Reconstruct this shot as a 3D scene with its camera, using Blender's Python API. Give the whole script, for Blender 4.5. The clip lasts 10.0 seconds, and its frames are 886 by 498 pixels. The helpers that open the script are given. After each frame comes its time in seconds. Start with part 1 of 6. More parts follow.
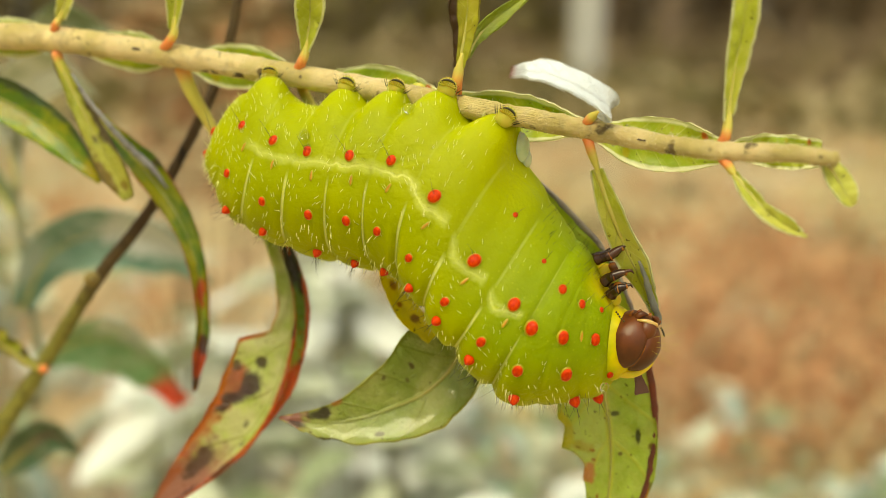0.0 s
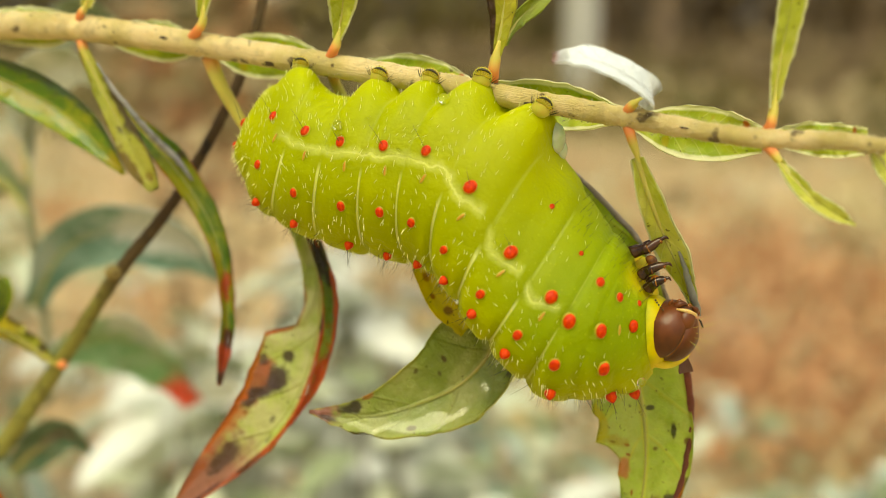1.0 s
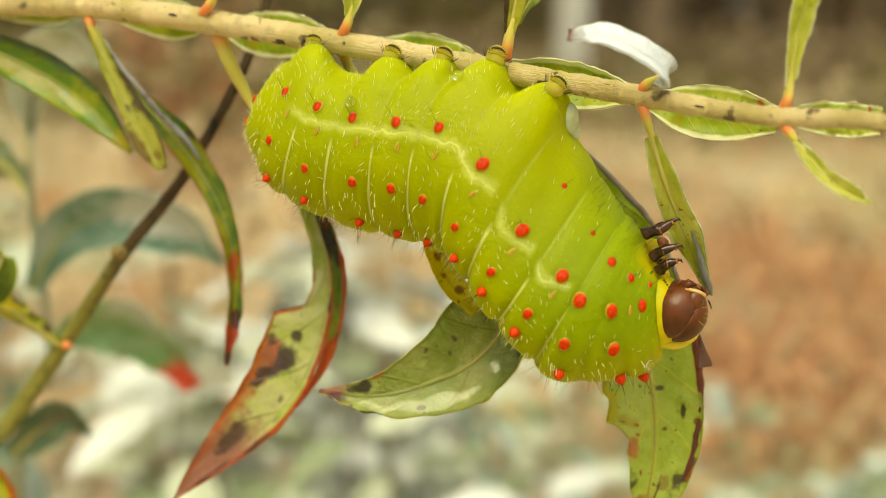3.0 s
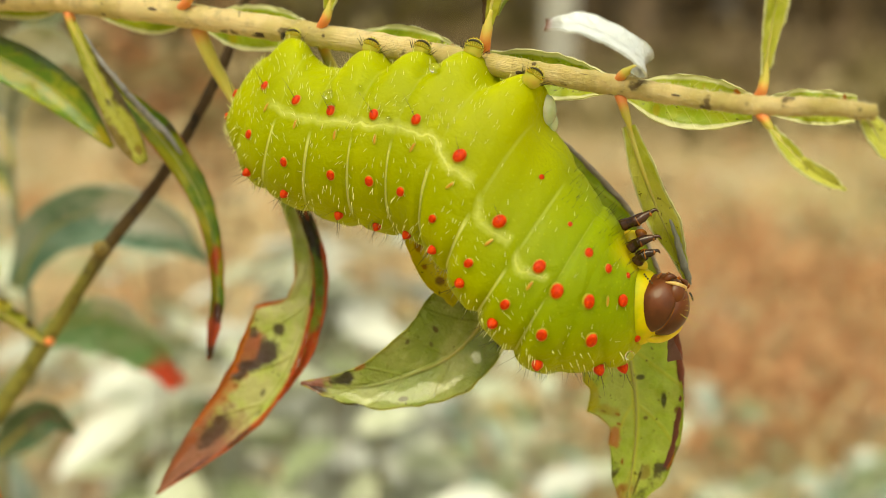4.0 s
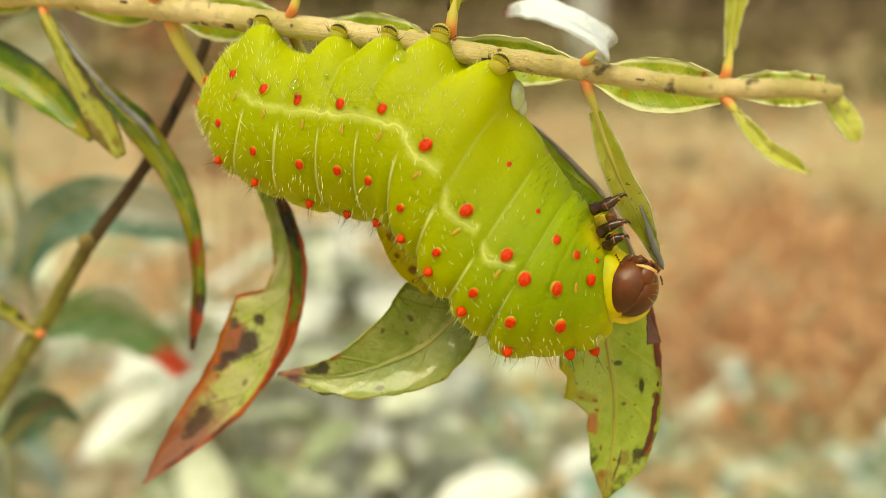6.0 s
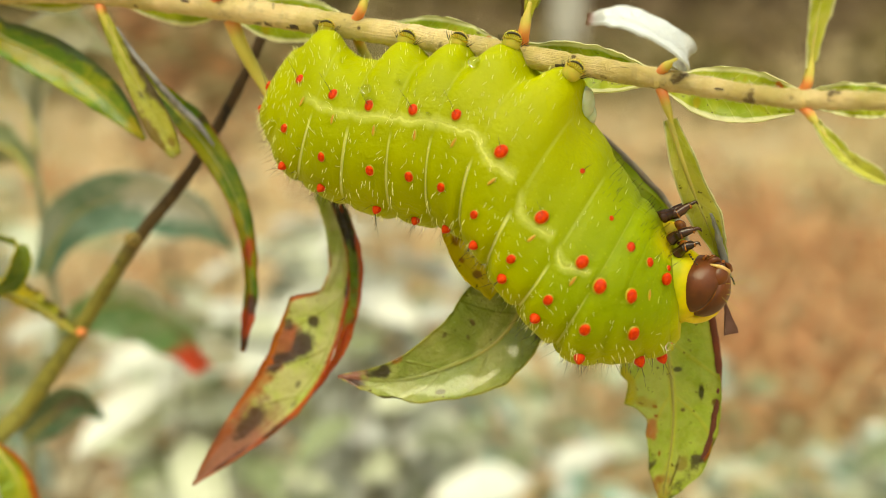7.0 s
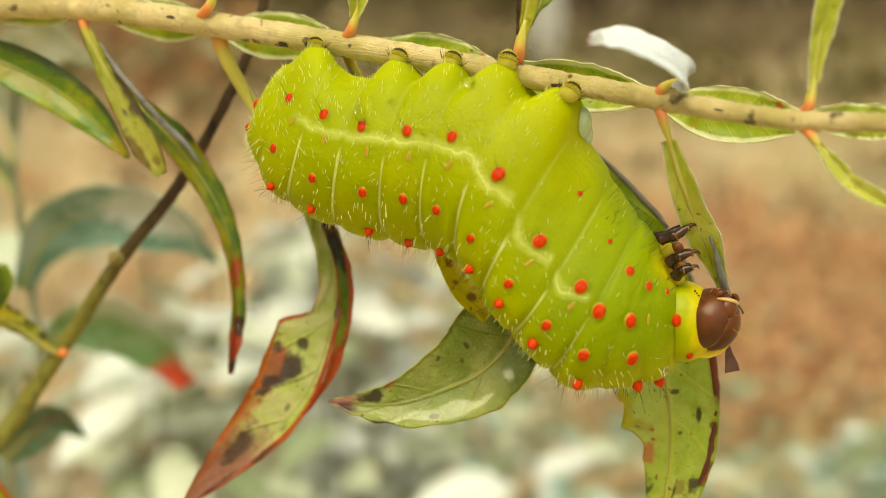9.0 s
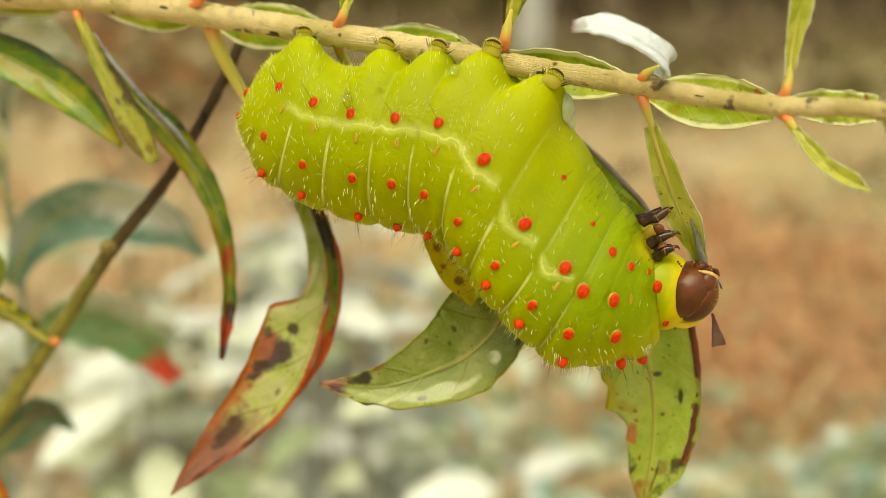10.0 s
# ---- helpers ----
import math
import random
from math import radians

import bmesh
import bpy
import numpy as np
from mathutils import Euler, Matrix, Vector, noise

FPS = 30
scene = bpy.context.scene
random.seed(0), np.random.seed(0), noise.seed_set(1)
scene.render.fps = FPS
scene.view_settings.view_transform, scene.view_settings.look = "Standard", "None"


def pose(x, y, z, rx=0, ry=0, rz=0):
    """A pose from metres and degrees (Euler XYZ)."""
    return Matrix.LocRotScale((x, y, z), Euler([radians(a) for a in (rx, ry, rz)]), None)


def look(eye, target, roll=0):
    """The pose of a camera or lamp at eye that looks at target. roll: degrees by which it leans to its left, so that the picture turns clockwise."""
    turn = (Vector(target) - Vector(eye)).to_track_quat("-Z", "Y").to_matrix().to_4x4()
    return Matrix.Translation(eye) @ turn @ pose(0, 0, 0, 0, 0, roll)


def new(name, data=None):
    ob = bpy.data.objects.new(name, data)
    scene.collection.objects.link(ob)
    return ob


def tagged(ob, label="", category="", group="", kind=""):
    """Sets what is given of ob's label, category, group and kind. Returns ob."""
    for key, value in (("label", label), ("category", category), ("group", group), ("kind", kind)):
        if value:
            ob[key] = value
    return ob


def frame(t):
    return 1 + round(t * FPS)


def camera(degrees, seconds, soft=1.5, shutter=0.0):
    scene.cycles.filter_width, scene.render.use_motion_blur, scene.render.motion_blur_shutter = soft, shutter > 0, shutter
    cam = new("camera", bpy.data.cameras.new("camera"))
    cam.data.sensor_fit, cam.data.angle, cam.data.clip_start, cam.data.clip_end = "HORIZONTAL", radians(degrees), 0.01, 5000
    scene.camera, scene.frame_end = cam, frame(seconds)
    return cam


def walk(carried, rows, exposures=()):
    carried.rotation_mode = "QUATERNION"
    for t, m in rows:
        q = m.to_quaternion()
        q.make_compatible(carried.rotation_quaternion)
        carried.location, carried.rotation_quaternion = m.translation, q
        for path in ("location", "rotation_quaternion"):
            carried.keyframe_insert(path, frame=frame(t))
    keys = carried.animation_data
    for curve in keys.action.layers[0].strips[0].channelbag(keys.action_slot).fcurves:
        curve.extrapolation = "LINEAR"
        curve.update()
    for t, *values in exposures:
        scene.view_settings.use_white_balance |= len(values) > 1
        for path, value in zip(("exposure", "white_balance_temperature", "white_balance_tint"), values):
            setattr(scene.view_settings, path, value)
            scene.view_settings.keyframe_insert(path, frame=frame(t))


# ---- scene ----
# ---- camera ----
cam = camera(45.0, 10.0, soft=0.6)
cam.data.dof.use_dof = True
cam.data.dof.focus_distance = 0.127
cam.data.dof.aperture_fstop = 13.0
walk(cam, [
    (0.0, look((-0.00013, -0.13347, 1.02836), (-0.00001, -0.00631, 1.00132), -0.01)),
    (0.5, look((-0.00348, -0.13416, 1.02417), (-0.00177, -0.00674, 0.99844), -0.23)),
    (1.0, look((-0.00518, -0.13193, 1.02610), (-0.00429, -0.00462, 0.99980), 0.16)),
    (1.5, look((-0.00353, -0.13231, 1.02713), (-0.00313, -0.00522, 0.99979), 0.14)),
    (2.0, look((-0.00556, -0.13384, 1.02485), (-0.00440, -0.00656, 0.99843), 0.37)),
    (2.5, look((-0.00504, -0.13187, 1.02733), (-0.00426, -0.00502, 0.99892), -0.11)),
    (2.7, look((-0.00777, -0.13175, 1.02449), (-0.00587, -0.00472, 0.99690), 0.48)),
    (3.8, look((-0.00759, -0.13294, 1.02497), (-0.00471, -0.00586, 0.99776), 0.30)),
    (4.0, look((-0.00679, -0.13269, 1.02344), (-0.00333, -0.00561, 0.99624), 0.25)),
    (4.5, look((-0.00518, -0.13301, 1.02608), (-0.00203, -0.00612, 0.99798), 0.02)),
    (5.0, look((-0.00086, -0.13274, 1.02453), (0.00115, -0.00593, 0.99599), -0.14)),
    (5.2, look((0.00137, -0.13302, 1.02412), (0.00297, -0.00627, 0.99527), -0.06)),
    (6.3, look((-0.00097, -0.13037, 1.02525), (-0.00156, -0.00399, 0.99476), -1.28)),
    (6.5, look((-0.00443, -0.12752, 1.02870), (-0.00666, -0.00128, 0.99774), -0.26)),
    (7.0, look((-0.01035, -0.13164, 1.02579), (-0.00796, -0.00525, 0.99544), -0.11)),
    (7.5, look((-0.01094, -0.13241, 1.02765), (-0.00598, -0.00637, 0.99621), -0.87)),
    (8.0, look((-0.01357, -0.13082, 1.02563), (-0.00893, -0.00442, 0.99560), -0.26)),
    (8.5, look((-0.01180, -0.13125, 1.02343), (-0.00625, -0.00476, 0.99395), -0.51)),
    (9.0, look((-0.01202, -0.12838, 1.02753), (-0.00710, -0.00201, 0.99744), -0.05)),
    (9.5, look((-0.01142, -0.13105, 1.02512), (-0.00491, -0.00462, 0.99558), -0.45)),
    (10.0, look((-0.01256, -0.13192, 1.02549), (-0.00579, -0.00543, 0.99625), 0.14)),
], exposures=[(0.0, 0.17, 7700, 0), (2.0, 0.23, 7700, 0), (4.5, 0.15, 7700, 0), (6.5, 0.22, 7700, 0), (8.0, 0.18, 7700, 0), (10.0, 0.17, 7700, 0)])

# ---- light: bright hazy sky, soft sun ----
SUN_UP, SUN_TURN = 60.0, -26.0
world = bpy.data.worlds.new("sky")
scene.world = world
world.use_nodes = True
wn = world.node_tree
sky = wn.nodes.new("ShaderNodeTexSky")
sky.sky_type = "NISHITA"
sky.sun_disc = False
sky.sun_elevation = radians(SUN_UP)
sky.sun_rotation = radians(180 + SUN_TURN)
sky.dust_density = 4.0
haze = wn.nodes.new("ShaderNodeHueSaturation")
haze.inputs["Saturation"].default_value = 0.2
wn.links.new(sky.outputs[0], haze.inputs["Color"])
wn.links.new(haze.outputs[0], wn.nodes["Background"].inputs[0])
wn.nodes["Background"].inputs[1].default_value = 0.122
sun = new("sun", bpy.data.lights.new("sun", "SUN"))
sun.data.energy = 2.45
sun.data.angle = radians(28)
sun.data.color = (1.0, 0.95, 0.72)
_e, _a = radians(SUN_UP), radians(SUN_TURN)
sun.matrix_world = look((math.sin(_a) * math.cos(_e), -math.cos(_a) * math.cos(_e), 1 + math.sin(_e)), (0, 0, 1))


# ---- mesh tools; plant and animal are given in millimetres from a point 1 m over the ground ----
def mm(p):
    return Vector((p[0] * 0.001, p[1] * 0.001, 1.0 + p[2] * 0.001))


def spline(pts, n):
    """n smooth samples through the points (tuples or numbers)."""
    p = np.array(pts, float)
    if p.ndim == 1:
        p = p[:, None]
    k = len(p)
    ext = np.vstack([2 * p[0] - p[1], p, 2 * p[-1] - p[-2]])
    out = []
    for x in np.linspace(0, k - 1, n):
        i = min(int(x), k - 2)
        t = x - i
        a, b, c, d = ext[i], ext[i + 1], ext[i + 2], ext[i + 3]
        out.append(0.5 * (2 * b + (c - a) * t + (2 * a - 5 * b + 4 * c - d) * t * t + (3 * b - a - 3 * c + d) * t ** 3))
    out = np.array(out)
    return out[:, 0] if out.shape[1] == 1 else out


def origin_of(ob):
    v = Vector((0, 0, 0))
    while ob is not None:
        v += ob.location
        ob = ob.parent
    return v


def mesh_of(name, verts, faces, material, uvs=None, smooth=True):
    me = bpy.data.meshes.new(name)
    me.from_pydata([tuple(v) for v in verts], [], faces)
    if uvs is not None:
        layer = me.uv_layers.new(name="UVMap")
        idx = np.empty(len(me.loops), dtype=np.int32)
        me.loops.foreach_get("vertex_index", idx)
        layer.data.foreach_set("uv", np.array(uvs, dtype=np.float32)[idx].ravel())
    if smooth:
        me.polygons.foreach_set("use_smooth", [True] * len(me.polygons))
    me.materials.append(material)
    me.update()
    return me


def part(name, verts, faces, material, parent, label="", uvs=None, smooth=True, at=None):
    """One mesh object under a thing or part; verts in millimetres. at: its own origin."""
    base = origin_of(parent)
    place = mm(at) - base if at is not None else Vector((0, 0, 0))
    me = mesh_of(name, [mm(v) - base - place for v in verts], faces, material, uvs, smooth)
    ob = new(name, me)
    ob.parent = parent
    ob.location = place
    if label:
        tagged(ob, label)
    return ob


def thing(name, at, label, category, group="", kind=""):
    ob = new(name)
    ob.empty_display_size = 0.01
    ob.location = mm(at)
    return tagged(ob, label, category, group, kind)


def frames_along(path, ref=(0, 0, 1)):
    t = np.gradient(path, axis=0)
    t /= np.linalg.norm(t, axis=1)[:, None] + 1e-12
    a = np.array(ref, float)[None] - (t @ np.array(ref, float))[:, None] * t
    a /= np.linalg.norm(a, axis=1)[:, None] + 1e-12
    return t, a, np.cross(t, a)


def tube(ctrl, radii, n=30, sides=12, ref=(0, 0.3, 1), bump=0.0, seed=0.0, flat=1.0):
    """A closed, tapered tube with rounded ends."""
    path, r = spline(ctrl, n), np.maximum(spline(radii, n), 0.01)
    t, a, b = frames_along(path, ref)
    verts, uvs, faces = [], [], []
    for i in range(n):
        for j in range(sides):
            g = 2 * math.pi * j / sides
            q = path[i] + (math.cos(g) * a[i] + flat * math.sin(g) * b[i]) * r[i]
            if bump:
                k = noise.noise(Vector(q * 0.9) + Vector((seed, 0, 0))) + 0.5 * noise.noise(Vector(q * 2.3) + Vector((0, seed, 0)))
                q = q + (math.cos(g) * a[i] + math.sin(g) * b[i]) * bump * k
            verts.append(q)
            uvs.append((i / (n - 1), j / sides))
    for i in range(n - 1):
        for j in range(sides):
            k = (j + 1) % sides
            faces.append((i * sides + j, i * sides + k, (i + 1) * sides + k, (i + 1) * sides + j))
    for i, s in ((0, -1), (n - 1, 1)):
        c = len(verts)
        verts.append(path[i] + t[i] * s * r[i] * 0.5)
        uvs.append((i / (n - 1), 0.5))
        for j in range(sides):
            k = (j + 1) % sides
            faces.append((i * sides + j, i * sides + k, c) if s > 0 else (i * sides + k, i * sides + j, c))
    return verts, faces, uvs


def join(*pieces):
    v, f, u = [], [], []
    for a, b, c in pieces:
        k = len(v)
        v.extend(a)
        u.extend(c)
        f.extend(tuple(i + k for i in g) for g in b)
    return v, f, u


def ellipsoid(c, ax, rx, ry, rz, nu=12, nv=8):
    """Verts and faces of an ellipsoid with its axes in the columns of ax."""
    v, f, u = [], [], []
    m = np.array(ax, float)
    for i in range(nv + 1):
        th = math.pi * i / nv
        for j in range(nu):
            ph = 2 * math.pi * j / nu
            q = np.array((rx * math.sin(th) * math.cos(ph), ry * math.sin(th) * math.sin(ph), rz * math.cos(th)))
            v.append(np.array(c) + m @ q)
            u.append((j / nu, i / nv))
    for i in range(nv):
        for j in range(nu):
            k = (j + 1) % nu
            f.append((i * nu + j, (i + 1) * nu + j, (i + 1) * nu + k, i * nu + k))
    return v, f, u


# ---- materials ----
class Nodes:
    """Short hand for node trees."""

    def __init__(self, name):
        self.mat = bpy.data.materials.new(name)
        self.mat.use_nodes = True
        self.tree = self.mat.node_tree
        self.bsdf = self.tree.nodes["Principled BSDF"]
        self.out = self.tree.nodes["Material Output"]

    def put(self, value, socket):
        if isinstance(value, bpy.types.NodeSocket):
            self.tree.links.new(value, socket)
        elif isinstance(value, (tuple, list)) and len(value) == 3 and socket.type == "RGBA":
            socket.default_value = (*value, 1)
        else:
            socket.default_value = value

    def node(self, kind, **inputs):
        n = self.tree.nodes.new("ShaderNode" + kind)
        for key, value in inputs.items():
            self.put(value, n.inputs[key.replace("_", " ")])
        return n

    def math(self, op, a, b=0.0, c=0.0, clamp=False):
        n = self.tree.nodes.new("ShaderNodeMath")
        n.operation = op
        n.use_clamp = clamp
        for i, v in enumerate((a, b, c)):
            self.put(v, n.inputs[i])
        return n.outputs[0]

    def coord(self, which="Object"):
        return self.node("TexCoord").outputs[which]

    def uv(self):
        s = self.node("SeparateXYZ", Vector=self.coord("UV"))
        return s.outputs[0], s.outputs[1]

    def noise(self, scale, detail=4.0, rough=0.55, vector=None, distortion=0.0):
        n = self.node("TexNoise", Scale=scale, Detail=detail, Roughness=rough, Distortion=distortion)
        self.put(vector if vector is not None else self.coord(), n.inputs["Vector"])
        return n.outputs[0]

    def step(self, x, a, b):
        """0 below a, 1 above b, smooth between (a may exceed b)."""
        n = self.tree.nodes.new("ShaderNodeMapRange")
        n.interpolation_type = "SMOOTHSTEP"
        self.put(x, n.inputs[0])
        lo, hi = min(a, b), max(a, b)
        n.inputs[1].default_value, n.inputs[2].default_value = lo, hi
        n.inputs[3].default_value, n.inputs[4].default_value = (0, 1) if a < b else (1, 0)
        return n.outputs[0]

    def mix(self, fac, a, b):
        n = self.tree.nodes.new("ShaderNodeMix")
        n.data_type = "RGBA"
        self.put(fac, n.inputs[0])
        self.put(a, n.inputs[6])
        self.put(b, n.inputs[7])
        return n.outputs[2]

    def bump(self, height, distance, strength=1.0):
        n = self.node("Bump", Height=height, Distance=distance, Strength=strength)
        self.put(n.outputs[0], self.bsdf.inputs["Normal"])
        return n.outputs[0]

    def set(self, **inputs):
        for key, value in inputs.items():
            self.put(value, self.bsdf.inputs[key.replace("_", " ")])
        return self

    def translucent(self, amount, color, normal=None):
        t = self.node("BsdfTranslucent", Color=color)
        m = self.node("MixShader", Fac=amount)
        self.tree.links.new(self.bsdf.outputs[0], m.inputs[1])
        self.tree.links.new(t.outputs[0], m.inputs[2])
        self.tree.links.new(m.outputs[0], self.out.inputs[0])


def leaf_material(name, base, vary, vein, red=0.0, red_from=0.86, tip=0.0, blotch=0.0, speck=0.3, gloss=0.4, glow=0.35,
                  tip_col=None, red_col=(0.42, 0.05, 0.015), dark=(0.03, 0.015, 0.015), bloom=0.0, rim=None, relief=1.0, lop=False, speck_size=900, broad=0.07, rim_from=0.78, spots=(), vein_count=46.0, coat=0.0):
    """A leaf: u runs from base to tip, v across it. Veins, reddened margin and tip, brown blotches and specks."""
    m = Nodes(name)
    u, v = m.uv()
    edge = m.math("ABSOLUTE", m.math("MULTIPLY_ADD", v, 2.0, -1.0))
    n1, n2, n3 = m.noise(160, 3), m.noise(620, 4), m.noise(2400, 2)
    col = m.mix(m.step(n1, 0.40, 0.60), base, vary)
    col = m.mix(m.math("MULTIPLY", m.step(n2, 0.4, 0.75), 0.35), col, tuple(min(1, c * 1.5) for c in base))
    wave = m.math("SINE", m.math("MULTIPLY", m.math("SUBTRACT", u, m.math("MULTIPLY", edge, 0.16)), vein_count))
    veins = m.step(wave, 0.93, 1.0)
    fine = m.node("TexVoronoi", Scale=900.0)
    fine.feature = "DISTANCE_TO_EDGE"
    m.put(m.coord(), fine.inputs["Vector"])
    net = m.step(fine.outputs["Distance"], 0.07, 0.0)
    mid = m.step(edge, broad, broad * 0.3)
    vv = m.math("MAXIMUM", m.math("MULTIPLY", veins, m.math("MULTIPLY_ADD", n1, 0.7, 0.05)), m.math("MAXIMUM", m.math("MULTIPLY", mid, 0.65), m.math("MULTIPLY", net, 0.16)))
    col = m.mix(vv, col, vein)
    if bloom:
        col = m.mix(m.math("MULTIPLY", m.step(n1, 0.3, 0.6), bloom), col, (0.75, 0.76, 0.69))
    if red:
        side = m.math("ADD", m.math("MULTIPLY", m.math("SUBTRACT", n1, 0.5), 0.5), edge)
        if lop:
            side = m.math("ADD", side, m.math("MULTIPLY_ADD", m.step(v, 0.5, 0.62), 0.42, -0.1))
        rr = m.math("MULTIPLY", m.step(side, red_from, red_from + 0.14), red)
        if lop:
            rr = m.math("MULTIPLY", rr, m.math("MULTIPLY_ADD", m.step(v, 0.4, 0.6), 0.4, 0.6))
        if tip:
            end = m.math("MULTIPLY", m.step(m.math("ADD", u, m.math("MULTIPLY", m.math("SUBTRACT", n1, 0.5), 0.4)), 1 - tip, 1.04 - tip * 0.5), 0.92)
            tc = tip_col or red_col
            col = m.mix(end, col, m.mix(n2, tc, tuple(c * 0.6 for c in tc)))
        col = m.mix(rr, col, m.mix(n2, red_col, tuple(c * 0.6 for c in red_col)))
    if blotch:
        b = m.step(m.math("ADD", m.noise(105, 5, 0.6), m.math("MULTIPLY", m.math("MULTIPLY", m.step(v, 0.35, 0.0), m.step(u, 0.48, 0.66)), 0.20) if lop else m.math("MULTIPLY", edge, 0.05)), 0.65 - 0.10 * blotch, 0.70 - 0.09 * blotch)
        col = m.mix(m.math("MULTIPLY", b, 0.88), col, m.mix(n2, dark, tuple(c * 3 for c in dark)))
    if speck:
        s = m.step(m.noise(speck_size, 2), 0.74 - 0.05 * speck, 0.77 - 0.05 * speck)
        col = m.mix(m.math("MULTIPLY", s, 0.8), col, (0.05, 0.025, 0.01))
    if rim:
        col = m.mix(m.math("MULTIPLY", m.step(m.math("ADD", edge, m.math("MULTIPLY", m.math("SUBTRACT", n2, 0.5), 0.15)), rim_from, rim_from + 0.12), 0.9), col, rim)
    # marks of their own place and size, stains, sheen and shade: u, v, half length, half width, colour, strength
    for su, sv, ru, rv, tint, amount in spots:
        du = m.math("POWER", m.math("DIVIDE", m.math("SUBTRACT", u, su), ru), 2.0)
        dv = m.math("POWER", m.math("DIVIDE", m.math("SUBTRACT", v, sv), rv), 2.0)
        far = m.math("ADD", m.math("SQRT", m.math("ADD", du, dv)), m.math("MULTIPLY", m.math("SUBTRACT", m.math("ADD", n2, m.math("MULTIPLY", n1, 0.8)), 0.9), 1.7))
        col = m.mix(m.math("MULTIPLY", m.step(far, 1.2, 0.55), amount), col, m.mix(n2, tint, tuple(c * 0.65 for c in tint)))
    m.set(Base_Color=col, Roughness=m.math("MULTIPLY_ADD", n2, 0.3, gloss - 0.12))
    m.bump(m.math("ADD", m.math("MULTIPLY", vv, 0.8), m.math("ADD", m.math("MULTIPLY", n2, 0.7), m.math("MULTIPLY", n3, 0.25 + 0.7 * coat))), 0.00035 * relief, 0.9)
    if coat:
        m.set(Coat_Weight=coat, Coat_Roughness=m.math("MULTIPLY_ADD", n2, 0.16, 0.04))
    m.translucent(glow, m.mix(0.4, col, (0.50, 0.56, 0.04)))
    return m.mat


def bark_material(name, base, vary, stain, amount=0.4, rough=0.65, lower=None):
    m = Nodes(name)
    u, v = m.uv()
    n1, n2, n3 = m.noise(120, 4), m.noise(700, 4), m.noise(330, 3)
    run = m.node("CombineXYZ", X=m.math("MULTIPLY", u, 60.0), Y=m.math("MULTIPLY", v, 26.0), Z=0.0).outputs[0]
    streak = m.noise(2.0, 5, 0.65, run)
    col = m.mix(m.step(n1, 0.35, 0.65), base, vary)
    if lower:
        col = m.mix(m.step(m.math("ADD", u, m.math("MULTIPLY", n1, 0.2)), 0.76, 0.60), col, lower)
    col = m.mix(m.math("MULTIPLY", m.step(streak, 0.45, 0.75), 0.35), col, tuple(c * 0.62 for c in base))
    col = m.mix(m.math("MULTIPLY", m.step(streak, 0.45, 0.2), 0.5), col, tuple(min(0.8, c * 1.3) for c in base))
    col = m.mix(m.math("MULTIPLY", m.step(n2, 0.5, 0.75), 0.55), col, tuple(c * 0.5 for c in base))
    col = m.mix(m.math("MULTIPLY", m.step(n3, 0.72 - 0.15 * amount, 0.80 - 0.15 * amount), 0.85), col, stain)
    pit = m.node("TexVoronoi", Scale=420.0)
    m.put(m.coord(), pit.inputs["Vector"])
    col = m.mix(m.math("MULTIPLY", m.math("MULTIPLY", m.step(pit.outputs["Distance"], 0.17, 0.08), m.step(n1, 0.45, 0.6)), 0.9), col, stain)
    m.set(Base_Color=col, Roughness=rough, Specular_IOR_Level=0.3)
    m.put(0.2, m.bsdf.inputs["Subsurface Weight"])
    m.put((0.8, 0.5, 0.25), m.bsdf.inputs["Subsurface Radius"])
    m.put(0.0004, m.bsdf.inputs["Subsurface Scale"])
    m.bump(m.math("ADD", m.math("MULTIPLY", streak, 0.8), m.math("ADD", n2, m.math("MULTIPLY", n1, 0.6))), 0.0005, 0.9)
    return m.mat


def petiole_material(name, low, high, at=0.35):
    """Salmon at the node, yellow-green towards the blade."""
    m = Nodes(name)
    u, v = m.uv()
    n1 = m.noise(500, 3)
    g = m.step(m.math("ADD", u, m.math("MULTIPLY", m.math("SUBTRACT", n1, 0.5), 0.3)), at - 0.2, at + 0.2)
    m.set(Base_Color=m.mix(g, low, high), Roughness=0.5)
    m.put(0.3, m.bsdf.inputs["Subsurface Weight"])
    m.put((1.0, 0.5, 0.2), m.bsdf.inputs["Subsurface Radius"])
    m.put(0.0006, m.bsdf.inputs["Subsurface Scale"])
    m.bump(n1, 0.00012, 0.6)
    return m.mat


